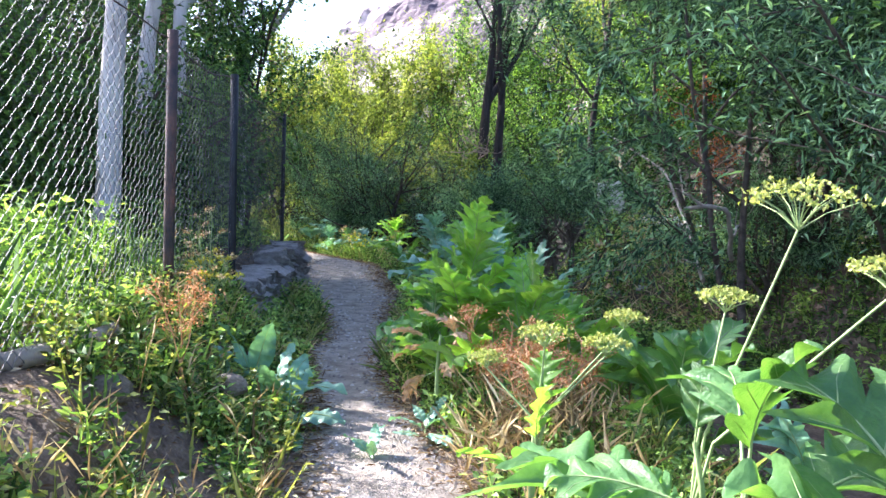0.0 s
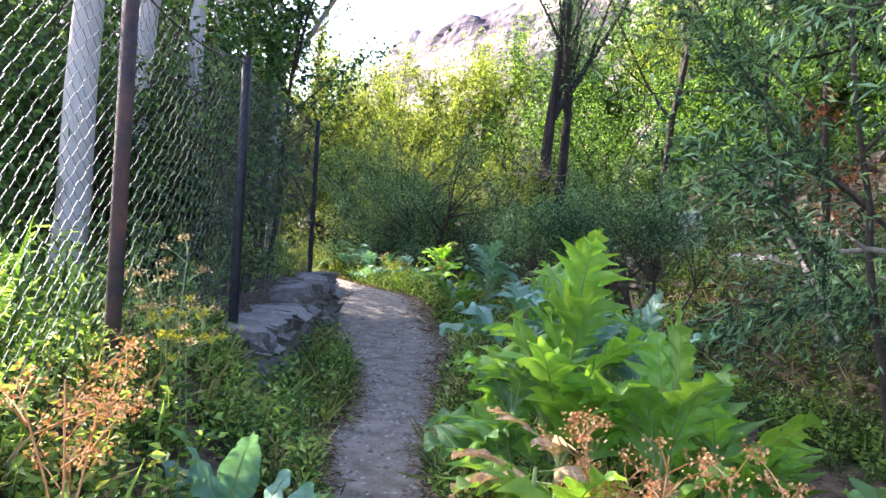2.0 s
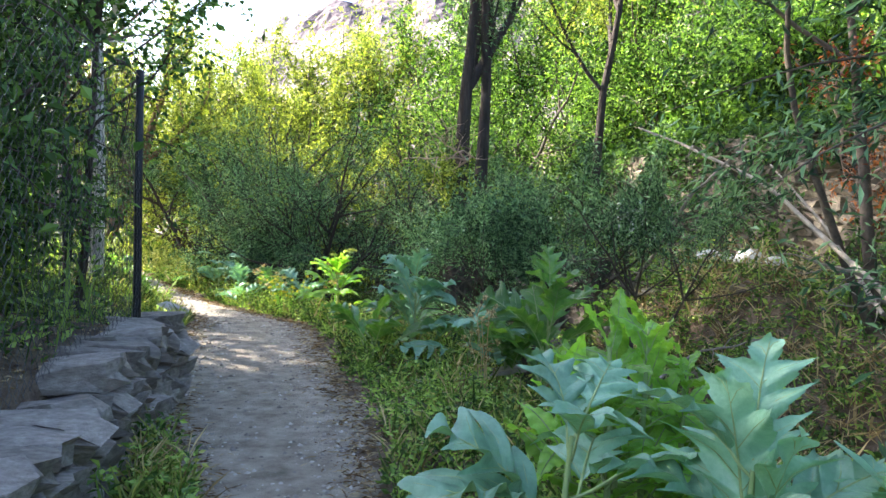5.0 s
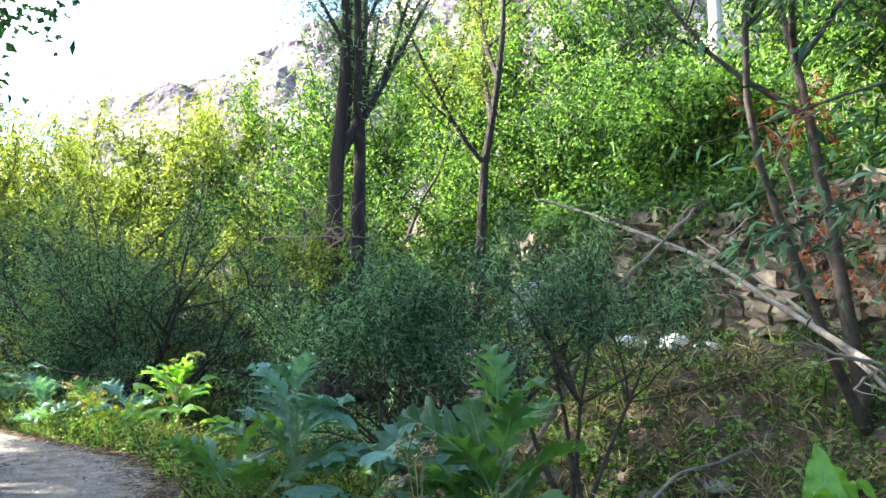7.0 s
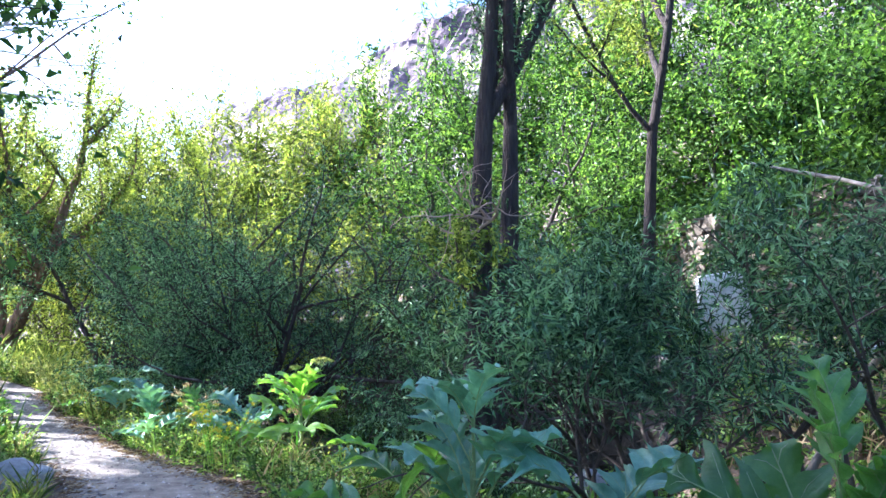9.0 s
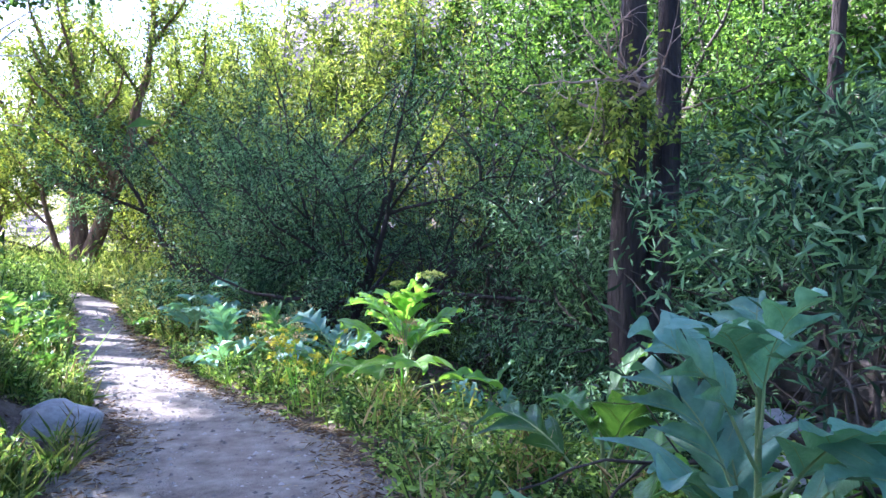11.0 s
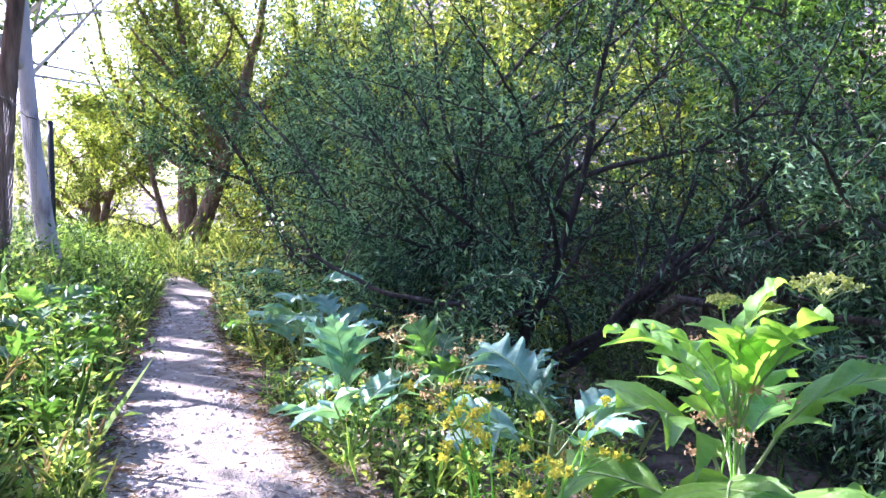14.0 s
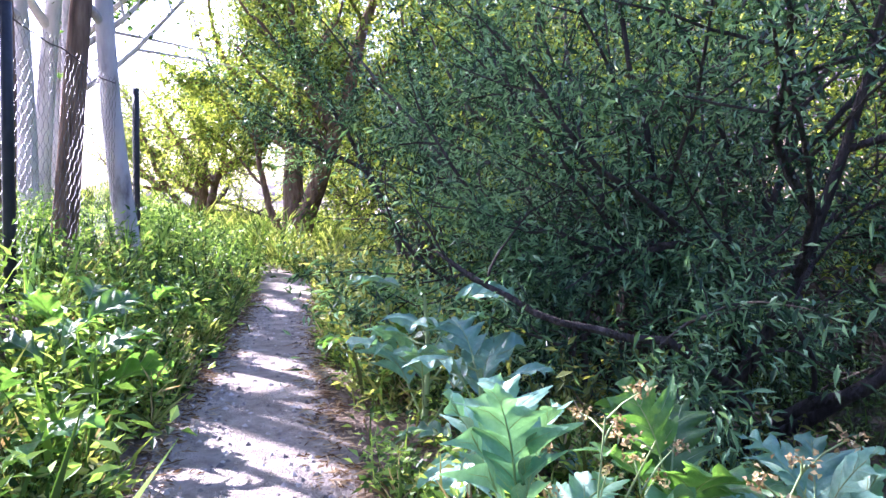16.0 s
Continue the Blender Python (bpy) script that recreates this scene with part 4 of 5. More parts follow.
def umbel(root, at, radius, mat, seed, flat=0.35, rays=16):
    rng = np.random.default_rng(seed)
    g, s = Geo(), Geo()
    for k in range(rays):
        a, r = 2 * math.pi * k * 0.381966, radius * math.sqrt((k + 0.5) / rays)
        end = np.array([r * math.cos(a), r * math.sin(a), radius * flat * (1 - (r / radius) ** 2) + radius * 0.45])
        s.tube([np.zeros(3), end * [0.45, 0.45, 0.6], end], [0.003, 0.002, 0.0015], 3)
        m = 16
        pos = end + rng.normal(size=(m, 3)) * radius * 0.11 * [1, 1, 0.4]
        g.leaves(pos, rng.normal(size=(m, 3)) + [0, 0, 0.8], 0.018, 0.016, rng)
    head = tagged(part("umbel", g.mesh("umbel", mat), root, "", Matrix.Translation(at)), kind="stuff")
    tagged(part("umbel_stalk", s.mesh("umbel_stalk", M_STEM), head), kind="stuff")


def big_plant(at, seed, size, count, mat, form="jag", stem=0.5, label="", name="hogweed_plant", umbels=(), umbel_mat=None, lean=(0, 0), group="large-leaved plants along the trail", low=0.05, fan=(0, 360), dry=0):
    rng = np.random.default_rng(seed)
    z = float(height(at[0], at[1])) - 0.02
    root = thing(name, label or "large-leaved wild plant with deeply lobed green leaves", "plant", (at[0], at[1], z), group)
    kinds = leaf_set((mat, form))
    top = np.array([lean[0], lean[1], stem])
    if stem > 0.12:
        g = Geo()
        q = np.linspace(0, 1, 6)
        g.tube(q[:, None] * top + np.sin(np.pi * q)[:, None] * rng.normal(size=3) * 0.02, np.linspace(0.02, 0.009, 6), 7)
        part("stem", g.mesh("stem", M_STEM, True), root)
    for k in range(count):
        f = k / max(1, count - 1)
        at_z = top * (low + (0.97 - low) * f)
        az = fan[0] + (fan[1] - fan[0]) * ((k * 0.381966 + rng.random() * 0.12) % 1)
        pick = kinds[int(np.clip(rng.integers(0, 5), 0, 4))]
        s = size * (1.12 - 0.4 * f) * rng.uniform(0.8, 1.15)
        m = Matrix.LocRotScale(at_z, Euler((rng.normal() * 0.2, rng.normal() * 0.14 - 0.25 * (f > 0.8), radians(az))), (s, s * rng.uniform(0.85, 1.1), s))
        if k >= count - dry:
            d = leaf_set((M_DRYLEAF, form))[int(rng.integers(0, 5))]
            ob = part("leaf", d[0], root, "curled tan dead leaf", m @ pose(0, 0, 0, 25, 48, 0) @ Matrix.Diagonal((0.8, 0.55, 1.0, 1)))
        else:
            ob = part("leaf", pick[0], root, "", m)
        part("petiole", d[1] if k >= count - dry else pick[1], ob)
    for k, (ox, oy, oz, r) in enumerate(umbels):
        g = Geo()
        g.tube([top * 0.6, top * 0.8 + np.array([ox, oy, oz]) * 0.12, np.array([ox, oy, oz])], [0.008, 0.006, 0.004], 5)
        part("flower_stalk", g.mesh("flower_stalk", M_STEM, True), root)
        umbel(root, (ox, oy, oz), r, umbel_mat or M_YELLOW, seed * 10 + k)
    return root


# beside the start
big_plant((2.45, 0.95), 1, 0.56, 12, M_HOG, "broad", 0.85, "large-leaved plant with matt blue-green lobed leaves", low=0.3)
big_plant((2.85, 0.6), 2, 0.54, 9, M_HOG, "broad", 0.85, "large-leaved plant with drooping dark green leaves", low=0.3)
big_plant((2.45, 1.6), 3, 0.3, 4, M_HOG, "jag", 0.7, "tall flowering plant with yellow-green umbels", umbels=[(0.25, -0.15, 1.46, 0.19), (0.42, -0.45, 1.3, 0.12), (0.1, 0.1, 1.15, 0.1)], name="umbel_plant")
big_plant((1.9, 2.3), 4, 0.3, 4, M_HOG_LIGHT, "jag", 0.6, "flowering plant with feathery yellow-green umbels", umbels=[(0.02, -0.05, 0.9, 0.12), (0.3, 0.1, 0.85, 0.11), (-0.25, 0.15, 0.75, 0.09), (0.4, 0.3, 0.95, 0.1)], name="umbel_plant")
big_plant((2.75, 3.8), 5, 0.75, 9, M_HOG, "jag", 0.6)
big_plant((3.5, 3.3), 6, 0.6, 7, M_HOG_BLUE, "jag", 0.5)
# the great clump
big_plant((1.25, 5.05), 7, 0.62, 22, M_HOG_LIGHT, "jag", 1.1, "huge upright clump of jagged green leaves", lean=(0.05, 0))
big_plant((1.05, 4.85), 8, 0.46, 11, M_HOG, "jag", 0.6, "upright clump of jagged green leaves", fan=(60, 300))
big_plant((1.8, 4.75), 9, 0.55, 13, M_HOG_LIGHT, "jag", 0.8, "upright clump of jagged leaves with yellowing tips")
big_plant((2.15, 5.3), 10, 0.6, 8, M_HOG_LIGHT, "jag", 0.6, "clump of jagged light green leaves")
big_plant((1.3, 4.3), 11, 0.48, 9, M_HOG_LIGHT, "jag", 0.62, "wilting plant with curled tan dead leaves", dry=4, fan=(150, 340))
big_plant((1.22, 4.0), 61, 0.3, 6, M_HOG_LIGHT, "broad", 0.62, "withered plant with curled tan dead leaves", "withered_plant", dry=6, low=0.55)
big_plant((2.1, 6.0), 62, 0.62, 9, M_HOG_LIGHT, "jag", 0.45, "upright clump of jagged leaves with yellowing edges")
big_plant((2.6, 5.95), 63, 0.6, 8, M_HOG_LIGHT, "jag", 0.4, "upright clump of jagged leaves with yellowing edges")
# small dock plants beside the trail
big_plant((0.2, 3.6), 12, 0.6, 9, M_HOG_BLUE, "plain", 0.12, "dock plant with wavy blue-green leaves", "dock_plant")
big_plant((-0.1, 3.95), 112, 0.56, 8, M_HOG_BLUE, "plain", 0.14, "dock plant with wavy blue-green leaves", "dock_plant")
big_plant((1.2, 3.55), 13, 0.3, 7, M_HOG_BLUE, "plain", 0.1, "small dock plant with wavy leaves", "dock_plant")
big_plant((0.98, 3.05), 14, 0.2, 5, M_HOG_BLUE, "plain", 0.08, "small dock seedling in the gravel", "dock_plant")
# middle of the walk
big_plant((0.85, 7.12), 15, 0.5, 9, M_HOG_BLUE, "broad", 0.85, "plant with pale blue-green lobed leaves", low=0.3)
big_plant((1.35, 6.7), 16, 0.55, 10, M_HOG_BLUE, "jag", 0.9, "plant with pale blue-green lobed leaves", low=0.3)
big_plant((1.8, 6.65), 116, 0.58, 9, M_HOG_BLUE, "jag", 0.9, "plant with pale blue-green lobed leaves", low=0.3)
for k, (bx, by, bt) in enumerate([(1.3, 7.85, 1.2), (1.1, 7.75, 1.05), (1.5, 7.95, 1.1), (1.2, 8.1, 1.15), (1.65, 7.75, 1.0), (0.95, 8.0, 0.9), (1.42, 8.25, 1.2)]):
    big_plant((bx, by), 170 + k, 0.35, 18, M_HOG_LIGHT, "plain", bt, "tall plant with pointed light green leaves", "leafy_weed", low=0.3)


# plants by the bend
big_plant((1.25, 11.45), 20, 0.68, 12, M_HOG, "jag", 1.3, "tall dark green plant with upright lobed leaves", low=0.25)
big_plant((-0.1, 12.75), 21, 0.5, 13, M_HOG_BLUE, "broad", 1.0, "tall plant with broad blue-green lobed leaves")
big_plant((0.55, 12.35), 22, 0.6, 11, M_HOG_BLUE, "broad", 0.7, "plant with drooping glossy blue-green leaves")
big_plant((-0.55, 12.55), 23, 0.55, 7, M_HOG, "broad", 0.35, "low plant with broad dark leaves")
big_plant((0.9, 11.9), 24, 0.6, 7, M_HOG, "broad", 0.4, "low plant with broad dark leaves")
big_plant((-0.35, 14.3), 25, 0.5, 7, M_HOG, "broad", 0.45)
big_plant((0.6, 14.0), 26, 0.5, 6, M_HOG, "broad", 0.4)
# the sunlit flowering plant and its neighbours
big_plant((-1.62, 16.5), 27, 0.47, 16, M_HOG_LIGHT, "broad", 0.68, "sunlit plant with pale lobed leaves and seed umbels", umbels=[(0.24, -0.16, 1.05, 0.11), (-0.05, 0, 1.0, 0.06), (0.12, 0.1, 0.97, 0.05)], umbel_mat=M_YELLOW, low=0.25)
big_plant((-2.3, 16.95), 28, 0.45, 7, M_HOG_BLUE, "broad", 0.45, "plant with broad blue-green leaves", low=0.25)
big_plant((-0.9, 16.9), 29, 0.4, 6, M_HOG_BLUE, "broad", 0.4)
big_plant((-3.5, 17.6), 30, 0.46, 8, M_HOG_BLUE, "jag", 0.4, "plant with grey-green lobed leaves")
big_plant((-3.1, 18.1), 31, 0.4, 7, M_HOG, "broad", 0.35)
big_plant((-4.45, 19.2), 32, 0.42, 10, M_HOG_BLUE, "broad", 0.8, "leafy plant with blue-green lobed leaves")
big_plant((-4.0, 18.8), 33, 0.36, 8, M_HOG_BLUE, "broad", 0.5)
big_plant((-5.3, 20.6), 34, 0.36, 9, M_HOG, "broad", 0.5)
big_plant((-6.2, 22.6), 35, 0.36, 8, M_HOG, "broad", 0.4)
big_plant((-2.6, 18.4), 36, 0.45, 7, M_HOG_BLUE, "jag", 0.45)
# left of the trail
big_plant((-6.15, 18.4), 37, 0.4, 9, M_HOG, "broad", 0.5, "plant with broad dark leaves at the fence")
big_plant((-6.75, 19.1), 38, 0.4, 8, M_HOG, "broad", 0.45, "plant with broad dark leaves at the fence")
big_plant((-5.6, 17.5), 39, 0.34, 7, M_HOG, "broad", 0.3)
big_plant((-7.4, 20.4), 40, 0.36, 8, M_HOG, "broad", 0.4)
big_plant((-5.1, 17.15), 41, 0.28, 6, M_HOG, "broad", 0.15)

# ---- small flowering and dried stalks ----


def stalk_plant(label, at, seed, tall, stems, mat, stem_mat, name="dry_umbel_plant", head=0.045, per=5, sway=0.12):
    rng = np.random.default_rng(seed)
    z = float(height(at[0], at[1])) - 0.02
    root = thing(name, label, "plant", (at[0], at[1], z))
    for k in range(stems):
        s, h = Geo(), Geo()
        a = 2 * math.pi * rng.random()
        top = np.array([math.cos(a) * sway * rng.uniform(0.3, 1.6), math.sin(a) * sway * rng.uniform(0.3, 1.6), tall * rng.uniform(0.65, 1.0)])
        base = rng.normal(size=3) * [0.04, 0.04, 0]
        s.tube([base, top * [0.4, 0.4, 0.6], top], [0.006, 0.004, 0.003], 5)
        for j in range(per):
            f = rng.uniform(0.5, 1.0)
            p0 = base * (1 - f) + top * f
            p1 = p0 + rng.normal(size=3) * [0.09, 0.09, 0.03] + [0, 0, 0.08]
            s.tube([p0, (p0 + p1) / 2 + [0, 0, 0.01], p1], [0.0035, 0.003, 0.002], 4)
            m = 26
            h.leaves(p1 + rng.normal(size=(m, 3)) * head * [0.7, 0.7, 0.45], rng.normal(size=(m, 3)) + [0, 0, 0.5], 0.02, 0.014, rng)
        part("stem", s.mesh("stem", stem_mat, True), root)
        tagged(part("seed_head", h.mesh("seed_head", mat), root), kind="stuff")
    return root


stalk_plant("dried orange-brown umbel stalks beside the trail", (-0.12, 2.95), 1, 0.75, 3, M_ORANGE, M_ORANGE)
stalk_plant("dried umbel stalks in the weeds", (-0.5, 3.6), 2, 0.6, 2, M_ORANGE, M_STRAW)
for k, (bx, by) in enumerate([(1.95, 3.7), (1.7, 3.95), (2.2, 4.0), (1.5, 4.1), (1.85, 3.35)]):
    stalk_plant("dried rust-orange weed stalks", (bx, by), 10 + k, 0.75, 4, M_ORANGE, M_ORANGE, "dry_weed", 0.035, 7, 0.16)
for k, (bx, by) in enumerate([(-2.5, 16.45), (-2.3, 16.3), (-2.62, 16.75)]):
    stalk_plant("wiry plant with small yellow flowers in sunlight", (bx, by), 20 + k, 0.72, 3, M_FLOWER, M_HOG_LIGHT, "yellow_flower_weed", 0.015, 6, 0.16)
stalk_plant("pale seed heads on bent stalks", (-3.3, 17.75), 30, 0.75, 3, M_STRAW, M_STEM, "seed_stalk", 0.03, 4, 0.2)
stalk_plant("pale seed heads on bent stalks", (-2.9, 17.5), 31, 0.65, 3, M_STRAW, M_STEM, "seed_stalk", 0.03, 4, 0.2)
stalk_plant("dry grey flower stalks beside the leaves", (1.75, 8.4), 32, 0.85, 3, M_STRAW, M_STRAW, "seed_stalk", 0.03, 5, 0.12)
stalk_plant("dry straw-coloured weed on the bank", (0.65, 10.9), 33, 0.9, 5, M_STRAW, M_STRAW, "dry_weed", 0.02, 5, 0.16)
stalk_plant("slender weed with yellow blossoms", (-0.85, 4.7), 34, 0.6, 4, M_FLOWER, M_STEM, "yellow_flower_weed", 0.02, 6, 0.16)
stalk_plant("tall weed stalks with pale tips at the fence", (-0.75, 4.6), 35, 1.0, 4, M_STRAW, M_STEM, "seed_stalk", 0.025, 6, 0.2)

stalk_plant("tan seed heads on thick yellow-green stalks", (-1.66, 16.42), 36, 1.12, 3, M_DRYLEAF, M_HOG_LIGHT, "seed_stalk", 0.022, 4, 0.1)

# ---- ground cover ----


def herbs(name, label, mat, places, tall, per, leaf, seed, spread=0.12, stems=True, up=0.35):
    """Low leafy plants at places (x, y); one sheet of uncountable growth."""
    rng = np.random.default_rng(seed)
    x, y = places
    n = len(x)
    z = height(x, y) - 0.01
    h = tall[0] + (tall[1] - tall[0]) * rng.random(n) ** 1.6
    g = Geo()
    base = np.stack([x, y, z], -1)
    lean = rng.normal(size=(n, 3)) * [0.22, 0.22, 0] * h[:, None]
    lean[:, 2] = h
    if stems:
        g.leaves(base, lean, np.linalg.norm(lean, axis=1), 0.010, rng)
    k = np.repeat(np.arange(n), per)
    f = rng.random(n * per) ** 0.7
    a = rng.random(n * per) * 2 * np.pi
    out = np.stack([np.cos(a), np.sin(a), np.zeros(n * per)], -1)
    pos = base[k] + lean[k] * f[:, None] + out * (spread * rng.random(n * per) * (1.1 - f * 0.6))[:, None]
    way = out + np.array([0, 0, 1]) * rng.normal(up, 0.45, n * per)[:, None]
    s = rng.uniform(0.6, 1.35, n * per)
    g.leaves(pos, way, leaf[0] * s, leaf[1] * s, rng, 0.18)
    return tagged(new(name, g.mesh(name, mat)), label, "plants", kind="stuff")


def beside(rng, n, y0, y1, s0, s1, side, clump=1.0):
    """Random places beside the trail, s metres out from its edge, gathered in clumps."""
    y = rng.uniform(y0, y1, n * 3)
    s = s0 + (s1 - s0) * rng.random(n * 3)
    x = trail_x(y) + side * (trail_half(y) * 1.05 + s) * 1.08
    keep = (wob(x, y, 2.6, side + 3.0) + 0.8 * wob(x, y, 6.1, 5.0) + rng.normal(size=n * 3) * 0.35) > (0.15 - clump)
    keep &= np.hypot(x + 4.0, y - 15.45) > 0.62
    keep &= ~((side < 0) & (y > 6.2) & (y < 11.0) & (x < fence_x(y) + 0.42))
    return x[keep][:n], y[keep][:n]


G = np.random.default_rng(77)
herbs("weeds", "dense low green weeds on the left bank", M_HERB, beside(G, 4600, 3.0, 26, 0.02, 2.4, -1, 0.35), (0.08, 0.40), 22, (0.052, 0.028), 1)
herbs("weeds", "sparse low weeds on bare soil", M_HERB, beside(G, 1300, -3, 3.4, 0.1, 2.2, -1, -0.05), (0.06, 0.35), 15, (0.055, 0.03), 2)
herbs("weeds", "tall leafy green weeds at the fence foot", M_HERB, beside(G, 480, -2, 6.2, 1.3, 2.8, -1, 0.3), (0.25, 0.85), 26, (0.075, 0.022), 3, 0.16)
herbs("weeds", "dense low green weeds on the creek bank", M_HERB, beside(G, 6800, -2, 27, 0.02, 2.6, 1, 0.3), (0.06, 0.38), 22, (0.05, 0.026), 4)
herbs("weeds", "yellow-green sunlit weeds along the trail", M_HERB_LIT, beside(G, 1500, 1, 28, 0.0, 1.2, -1, 0.2), (0.08, 0.4), 14, (0.05, 0.024), 5)
herbs("weeds", "yellow-green weeds on the creek side", M_HERB_LIT, beside(G, 700, 0, 28, 0.0, 1.6, 1, 0.0), (0.08, 0.4), 14, (0.05, 0.024), 6)
herbs("weeds", "lush weeds farther along the trail", M_HERB, beside(G, 2200, 17, 34, 0.0, 3.5, -1, 0.6), (0.2, 0.75), 18, (0.08, 0.03), 7, 0.16)
herbs("weeds", "lush weeds beside the far trail", M_HERB_LIT, beside(G, 1600, 19, 34, 0.0, 3.0, 1, 0.6), (0.2, 0.7), 18, (0.08, 0.03), 8, 0.16)
herbs("dry_grass", "dry straw-coloured grass tufts", M_STRAW, beside(G, 550, -1, 26, 0.0, 2.4, 1, -0.1), (0.08, 0.35), 9, (0.16, 0.007), 9, 0.05, up=1.3)
herbs("dry_grass", "dry straw-coloured grass on the bank", M_STRAW, beside(G, 800, -2, 26, 0.0, 2.0, -1, -0.1), (0.08, 0.35), 9, (0.16, 0.007), 10, 0.05, up=1.3)
herbs("grass", "green grass tufts along the trail", M_GRASS, beside(G, 1800, 6, 32, 0.0, 1.6, -1, 0.1), (0.08, 0.3), 12, (0.2, 0.009), 11, 0.06, up=1.4)
herbs("grass", "green grass tufts on the creek bank", M_GRASS, beside(G, 380, 2, 32, 0.0, 2.5, 1, 0.0), (0.08, 0.3), 12, (0.2, 0.009), 12, 0.06, up=1.4)
herbs("dry_grass", "tangled dry straw-coloured weeds beside the great clump", M_STRAW, (G.uniform(1.5, 2.5, 110), G.uniform(2.7, 4.5, 110)), (0.12, 0.45), 9, (0.2, 0.006), 21, 0.08, up=1.0)
herbs("dry_grass", "rusty dead stalks on the bare bank", M_STRAW, (G.uniform(2.2, 4.6, 240), G.uniform(10.5, 15.5, 240)), (0.12, 0.5), 8, (0.22, 0.006), 22, 0.08, up=0.8)
# terrace and slope
ty = G.uniform(4, 30, 1800)
herbs("weeds", "weeds growing on the stony terrace", M_HERB, (low_wall_x(ty) + G.uniform(0.1, 2.0, 1800), ty), (0.06, 0.4), 13, (0.06, 0.03), 13)
sy = G.uniform(1, 34, 5200)
herbs("slope_scrub", "bright leafy scrub covering the slope", M_BROAD, (high_wall_x(sy) + 0.25 + 12 * G.random(5200) ** 1.5, sy), (0.3, 1.3), 20, (0.12, 0.07), 14, 0.35)
vy = G.uniform(4, 24, 900)
herbs("slope_scrub", "dark creepers spilling over the wall top", M_POPLAR, (high_wall_x(vy) + 0.02 + 0.3 * G.random(900), vy), (0.05, 0.7), 34, (0.10, 0.065), 15, 0.55, up=-0.3)
by_ = G.uniform(8, 40, 2600)
herbs("undergrowth", "dark undergrowth along the creek", M_POPLAR, (low_wall_x(by_) - G.uniform(0.0, 3.0, 2600), by_), (0.06, 0.34), 16, (0.055, 0.024), 16, 0.18)
fy = G.uniform(-2, 34, 2600)
herbs("undergrowth", "green undergrowth behind the fence", M_HERB, (np.interp(fy, [p[1] for p in FENCE], [p[0] for p in FENCE]) - 0.2 - 6 * G.random(2600), fy), (0.2, 0.9), 18, (0.09, 0.04), 17, 0.2)

ky = G.uniform(7, 17.5, 1500)
herbs("weeds", "weeds and small ferns on the creek bank", M_HERB, (low_wall_x(ky) - G.uniform(-0.4, 2.4, 1500), ky), (0.06, 0.45), 15, (0.075, 0.04), 18)
my = G.uniform(27, 70, 3800)
herbs("meadow", "sunlit yellow-green meadow beyond the trees", M_GRASS, (trail_x(my) + G.normal(0, 6.5, 3800) - 1.0, my), (0.3, 0.9), 16, (0.4, 0.03), 19, 0.3, up=1.3)

my = G.uniform(33, 66, 3200)
herbs("meadow", "sunlit grass in the open valley", M_GRASS, (G.uniform(-46, -12, 3200), my), (0.3, 1.0), 14, (0.5, 0.045), 20, 0.35, up=1.2)


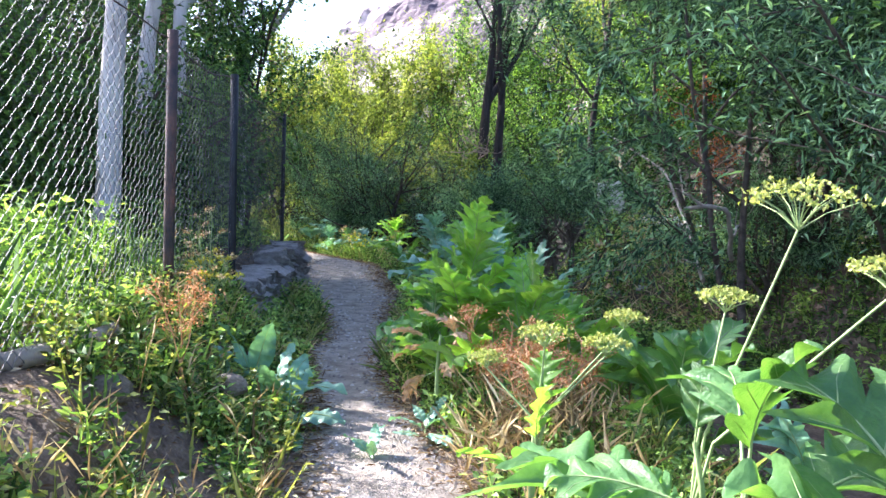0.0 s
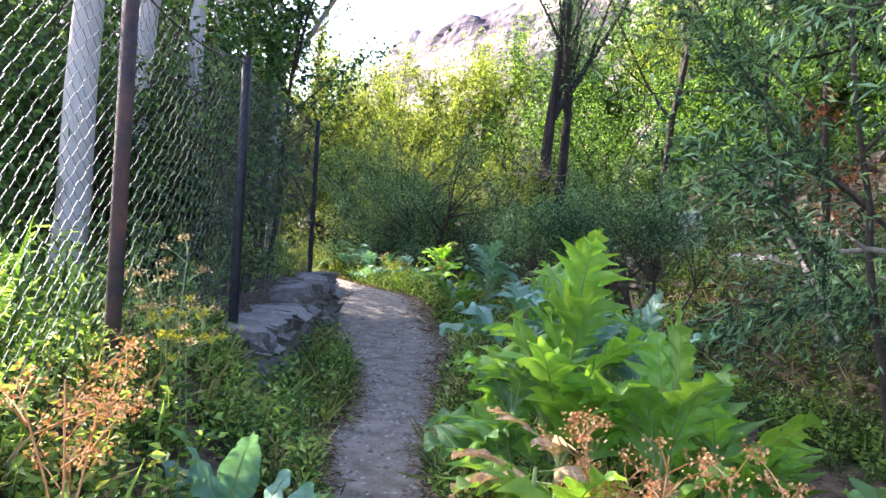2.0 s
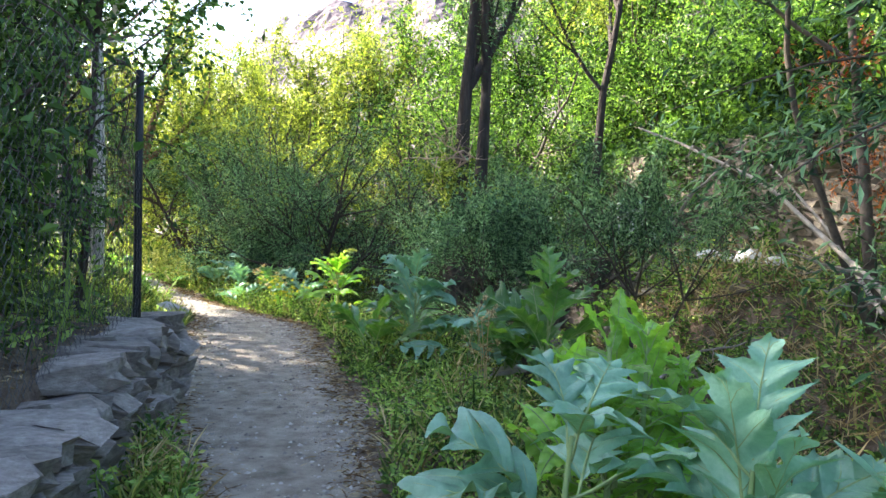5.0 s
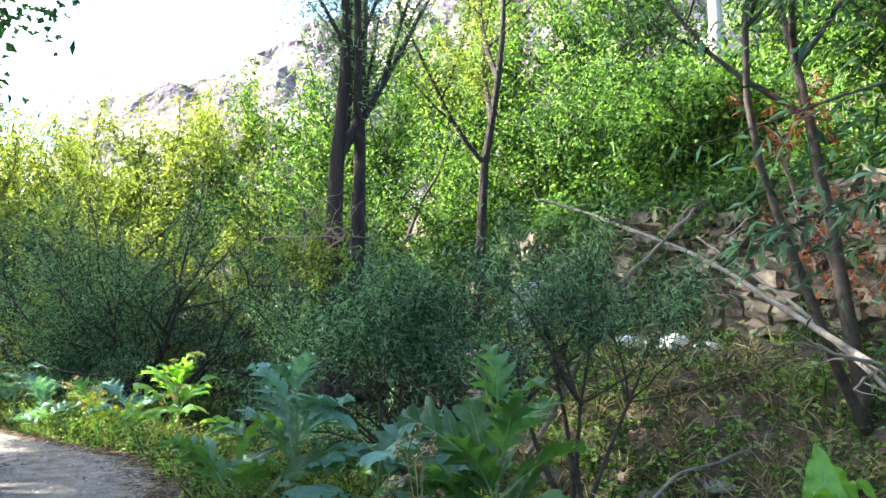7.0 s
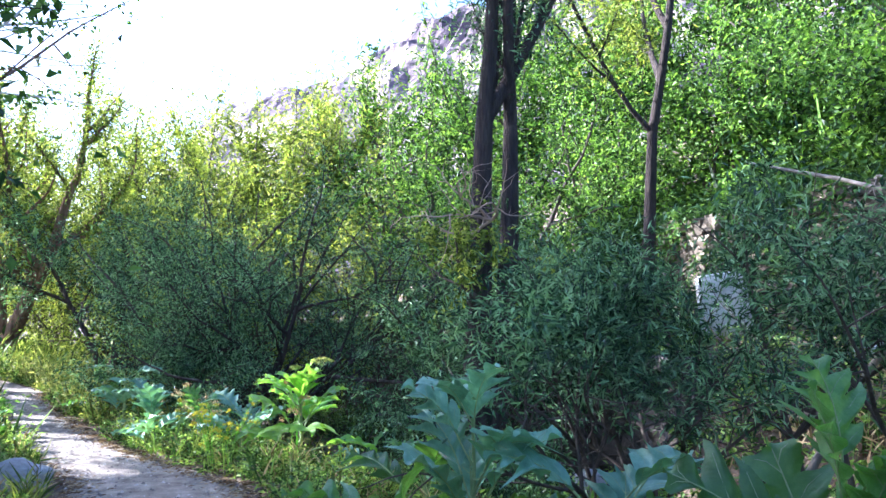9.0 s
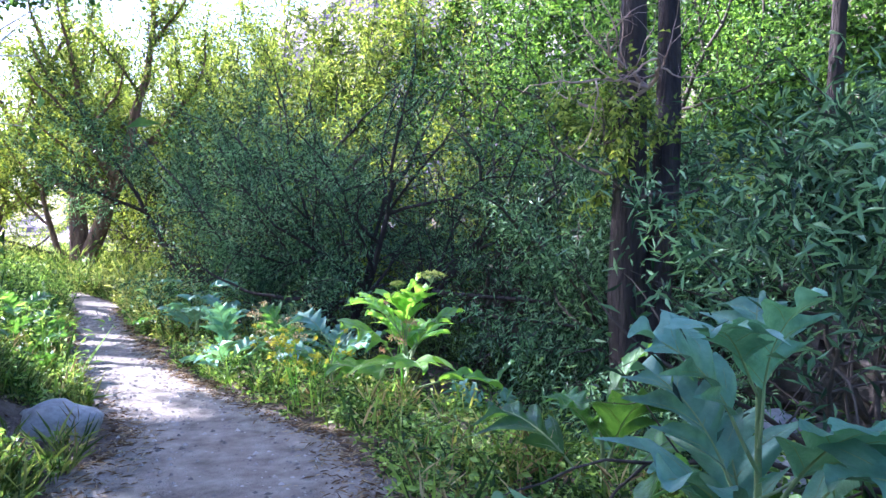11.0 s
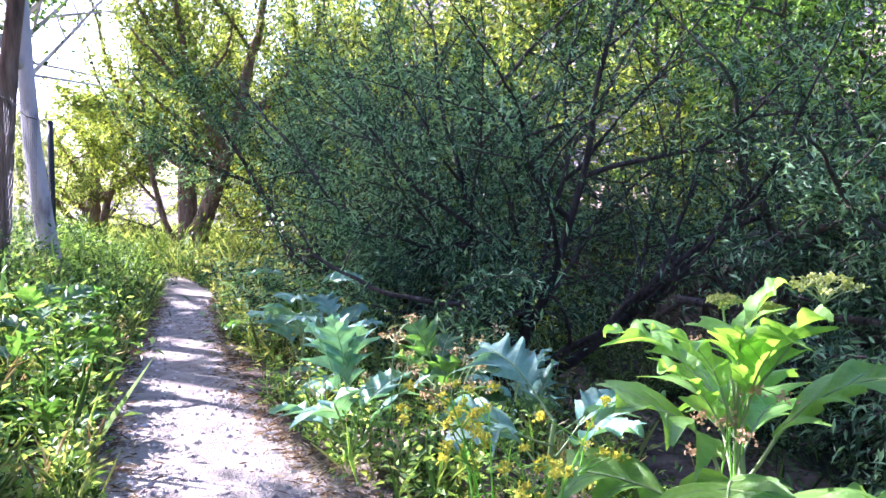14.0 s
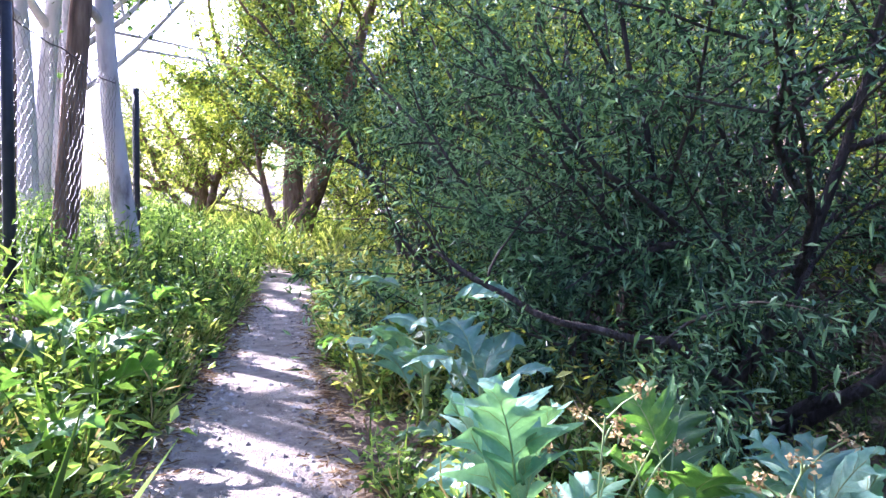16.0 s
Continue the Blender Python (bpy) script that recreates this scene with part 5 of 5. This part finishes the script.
def build_litter():
    rng = np.random.default_rng(5)
    n = 20000
    y = rng.uniform(-3, 26, n)
    s = rng.normal(size=n) * 1.6
    x = trail_x(y) + s + np.sign(s) * trail_half(y) * 0.7
    g = Geo()
    pos = np.stack([x, y, height(x, y) + 0.012], -1)
    way = rng.normal(size=(n, 3)) * [1, 1, 0.12]
    g.leaves(pos, way, rng.uniform(0.02, 0.07, n), rng.uniform(0.008, 0.03, n), rng, 0.2)
    n = 9000
    y = rng.uniform(-1, 24, n)
    u = rng.choice([-1, 1], n) * (1 - np.abs(rng.normal(size=n)) * 0.22)
    x = trail_x(y) + u * trail_half(y) * 1.1
    pos = np.stack([x, y, height(x, y) + 0.022], -1)
    g.leaves(pos, rng.normal(size=(n, 3)) * [1, 1, 0.1], rng.uniform(0.03, 0.13, n), rng.uniform(0.003, 0.012, n), rng, 0.2)
    n = 7000
    y, x = rng.uniform(9.5, 18, n), rng.uniform(1.2, 5.2, n)
    pos = np.stack([x, y, height(x, y) + 0.012], -1)
    g.leaves(pos, rng.normal(size=(n, 3)) * [1, 1, 0.15], rng.uniform(0.03, 0.10, n), rng.uniform(0.008, 0.035, n), rng, 0.2)
    tagged(new("leaf_litter", g.mesh("leaf_litter", M_LITTER)), "scattered dry brown leaves and straw", "leaf litter", kind="stuff")
    g = Geo()
    n = 15000
    y = rng.uniform(-2, 24, n)
    u = rng.uniform(-1.15, 1.15, n)
    u = np.sign(u) * np.abs(u) ** 0.7
    x = trail_x(y) + u * trail_half(y)
    r = 0.005 + 0.022 * rng.random(n) ** 3
    z = height(x, y) + 0.018 * (1 - np.minimum(np.abs(u), 1) ** 4) - 0.004
    octa = np.array([(1, 0, 0), (0, 1, 0), (-1, 0, 0), (0, -1, 0), (0, 0, 0.7), (0, 0, -0.5)], float)
    a = rng.random(n) * 6.28
    ca, sa = np.cos(a)[:, None], np.sin(a)[:, None]
    v = octa[None] * r[:, None, None] * rng.uniform(0.6, 1.3, (n, 6, 1))
    v = np.stack([v[..., 0] * ca - v[..., 1] * sa, v[..., 0] * sa + v[..., 1] * ca, v[..., 2]], -1) + np.stack([x, y, z], -1)[:, None]
    f = np.array([(0, 1, 4, 4), (1, 2, 4, 4), (2, 3, 4, 4), (3, 0, 4, 4), (1, 0, 5, 5), (2, 1, 5, 5), (3, 2, 5, 5), (0, 3, 5, 5)])
    g.add(v.reshape(-1, 3), (np.arange(n)[:, None, None] * 6 + f[None]).reshape(-1, 4))
    tagged(new("gravel", g.mesh("gravel", M_PEBBLE)), "loose grey pebbles on the footpath", "gravel", kind="stuff")


build_litter()


def build_creepers():
    """Leafy creepers on the face of the upper wall, leaving part of the stones bare."""
    rng = np.random.default_rng(9)
    n = 16000
    y = rng.uniform(5, 23, n)
    z = rng.uniform(1.2, 3.2, n)
    bare = np.exp(-((y - 14.2) / 1.5) ** 2 - ((z - 2.3) / 0.6) ** 2)
    keep = (wob(y, z, 1.9, 2.0) + 0.7 * wob(y, z, 4.3, 1.0) + 0.5 * (z - 2.2) + rng.normal(size=n) * 0.2 - 1.6 * bare - 0.35 * (y < 11)) > -0.25
    y, z = y[keep], z[keep]
    x = high_wall_x(y) - 0.28 - 0.22 * rng.random(len(y))
    g = Geo()
    g.leaves(np.stack([x, y, z], -1), rng.normal(size=(len(y), 3)) * 0.6 + [-0.5, -0.2, -0.5], rng.uniform(0.06, 0.13, len(y)), rng.uniform(0.035, 0.07, len(y)), rng)
    tagged(new("creeper", g.mesh("creeper", M_POPLAR)), "green creeper leaves covering the stone wall", "creeper", kind="stuff")


build_creepers()
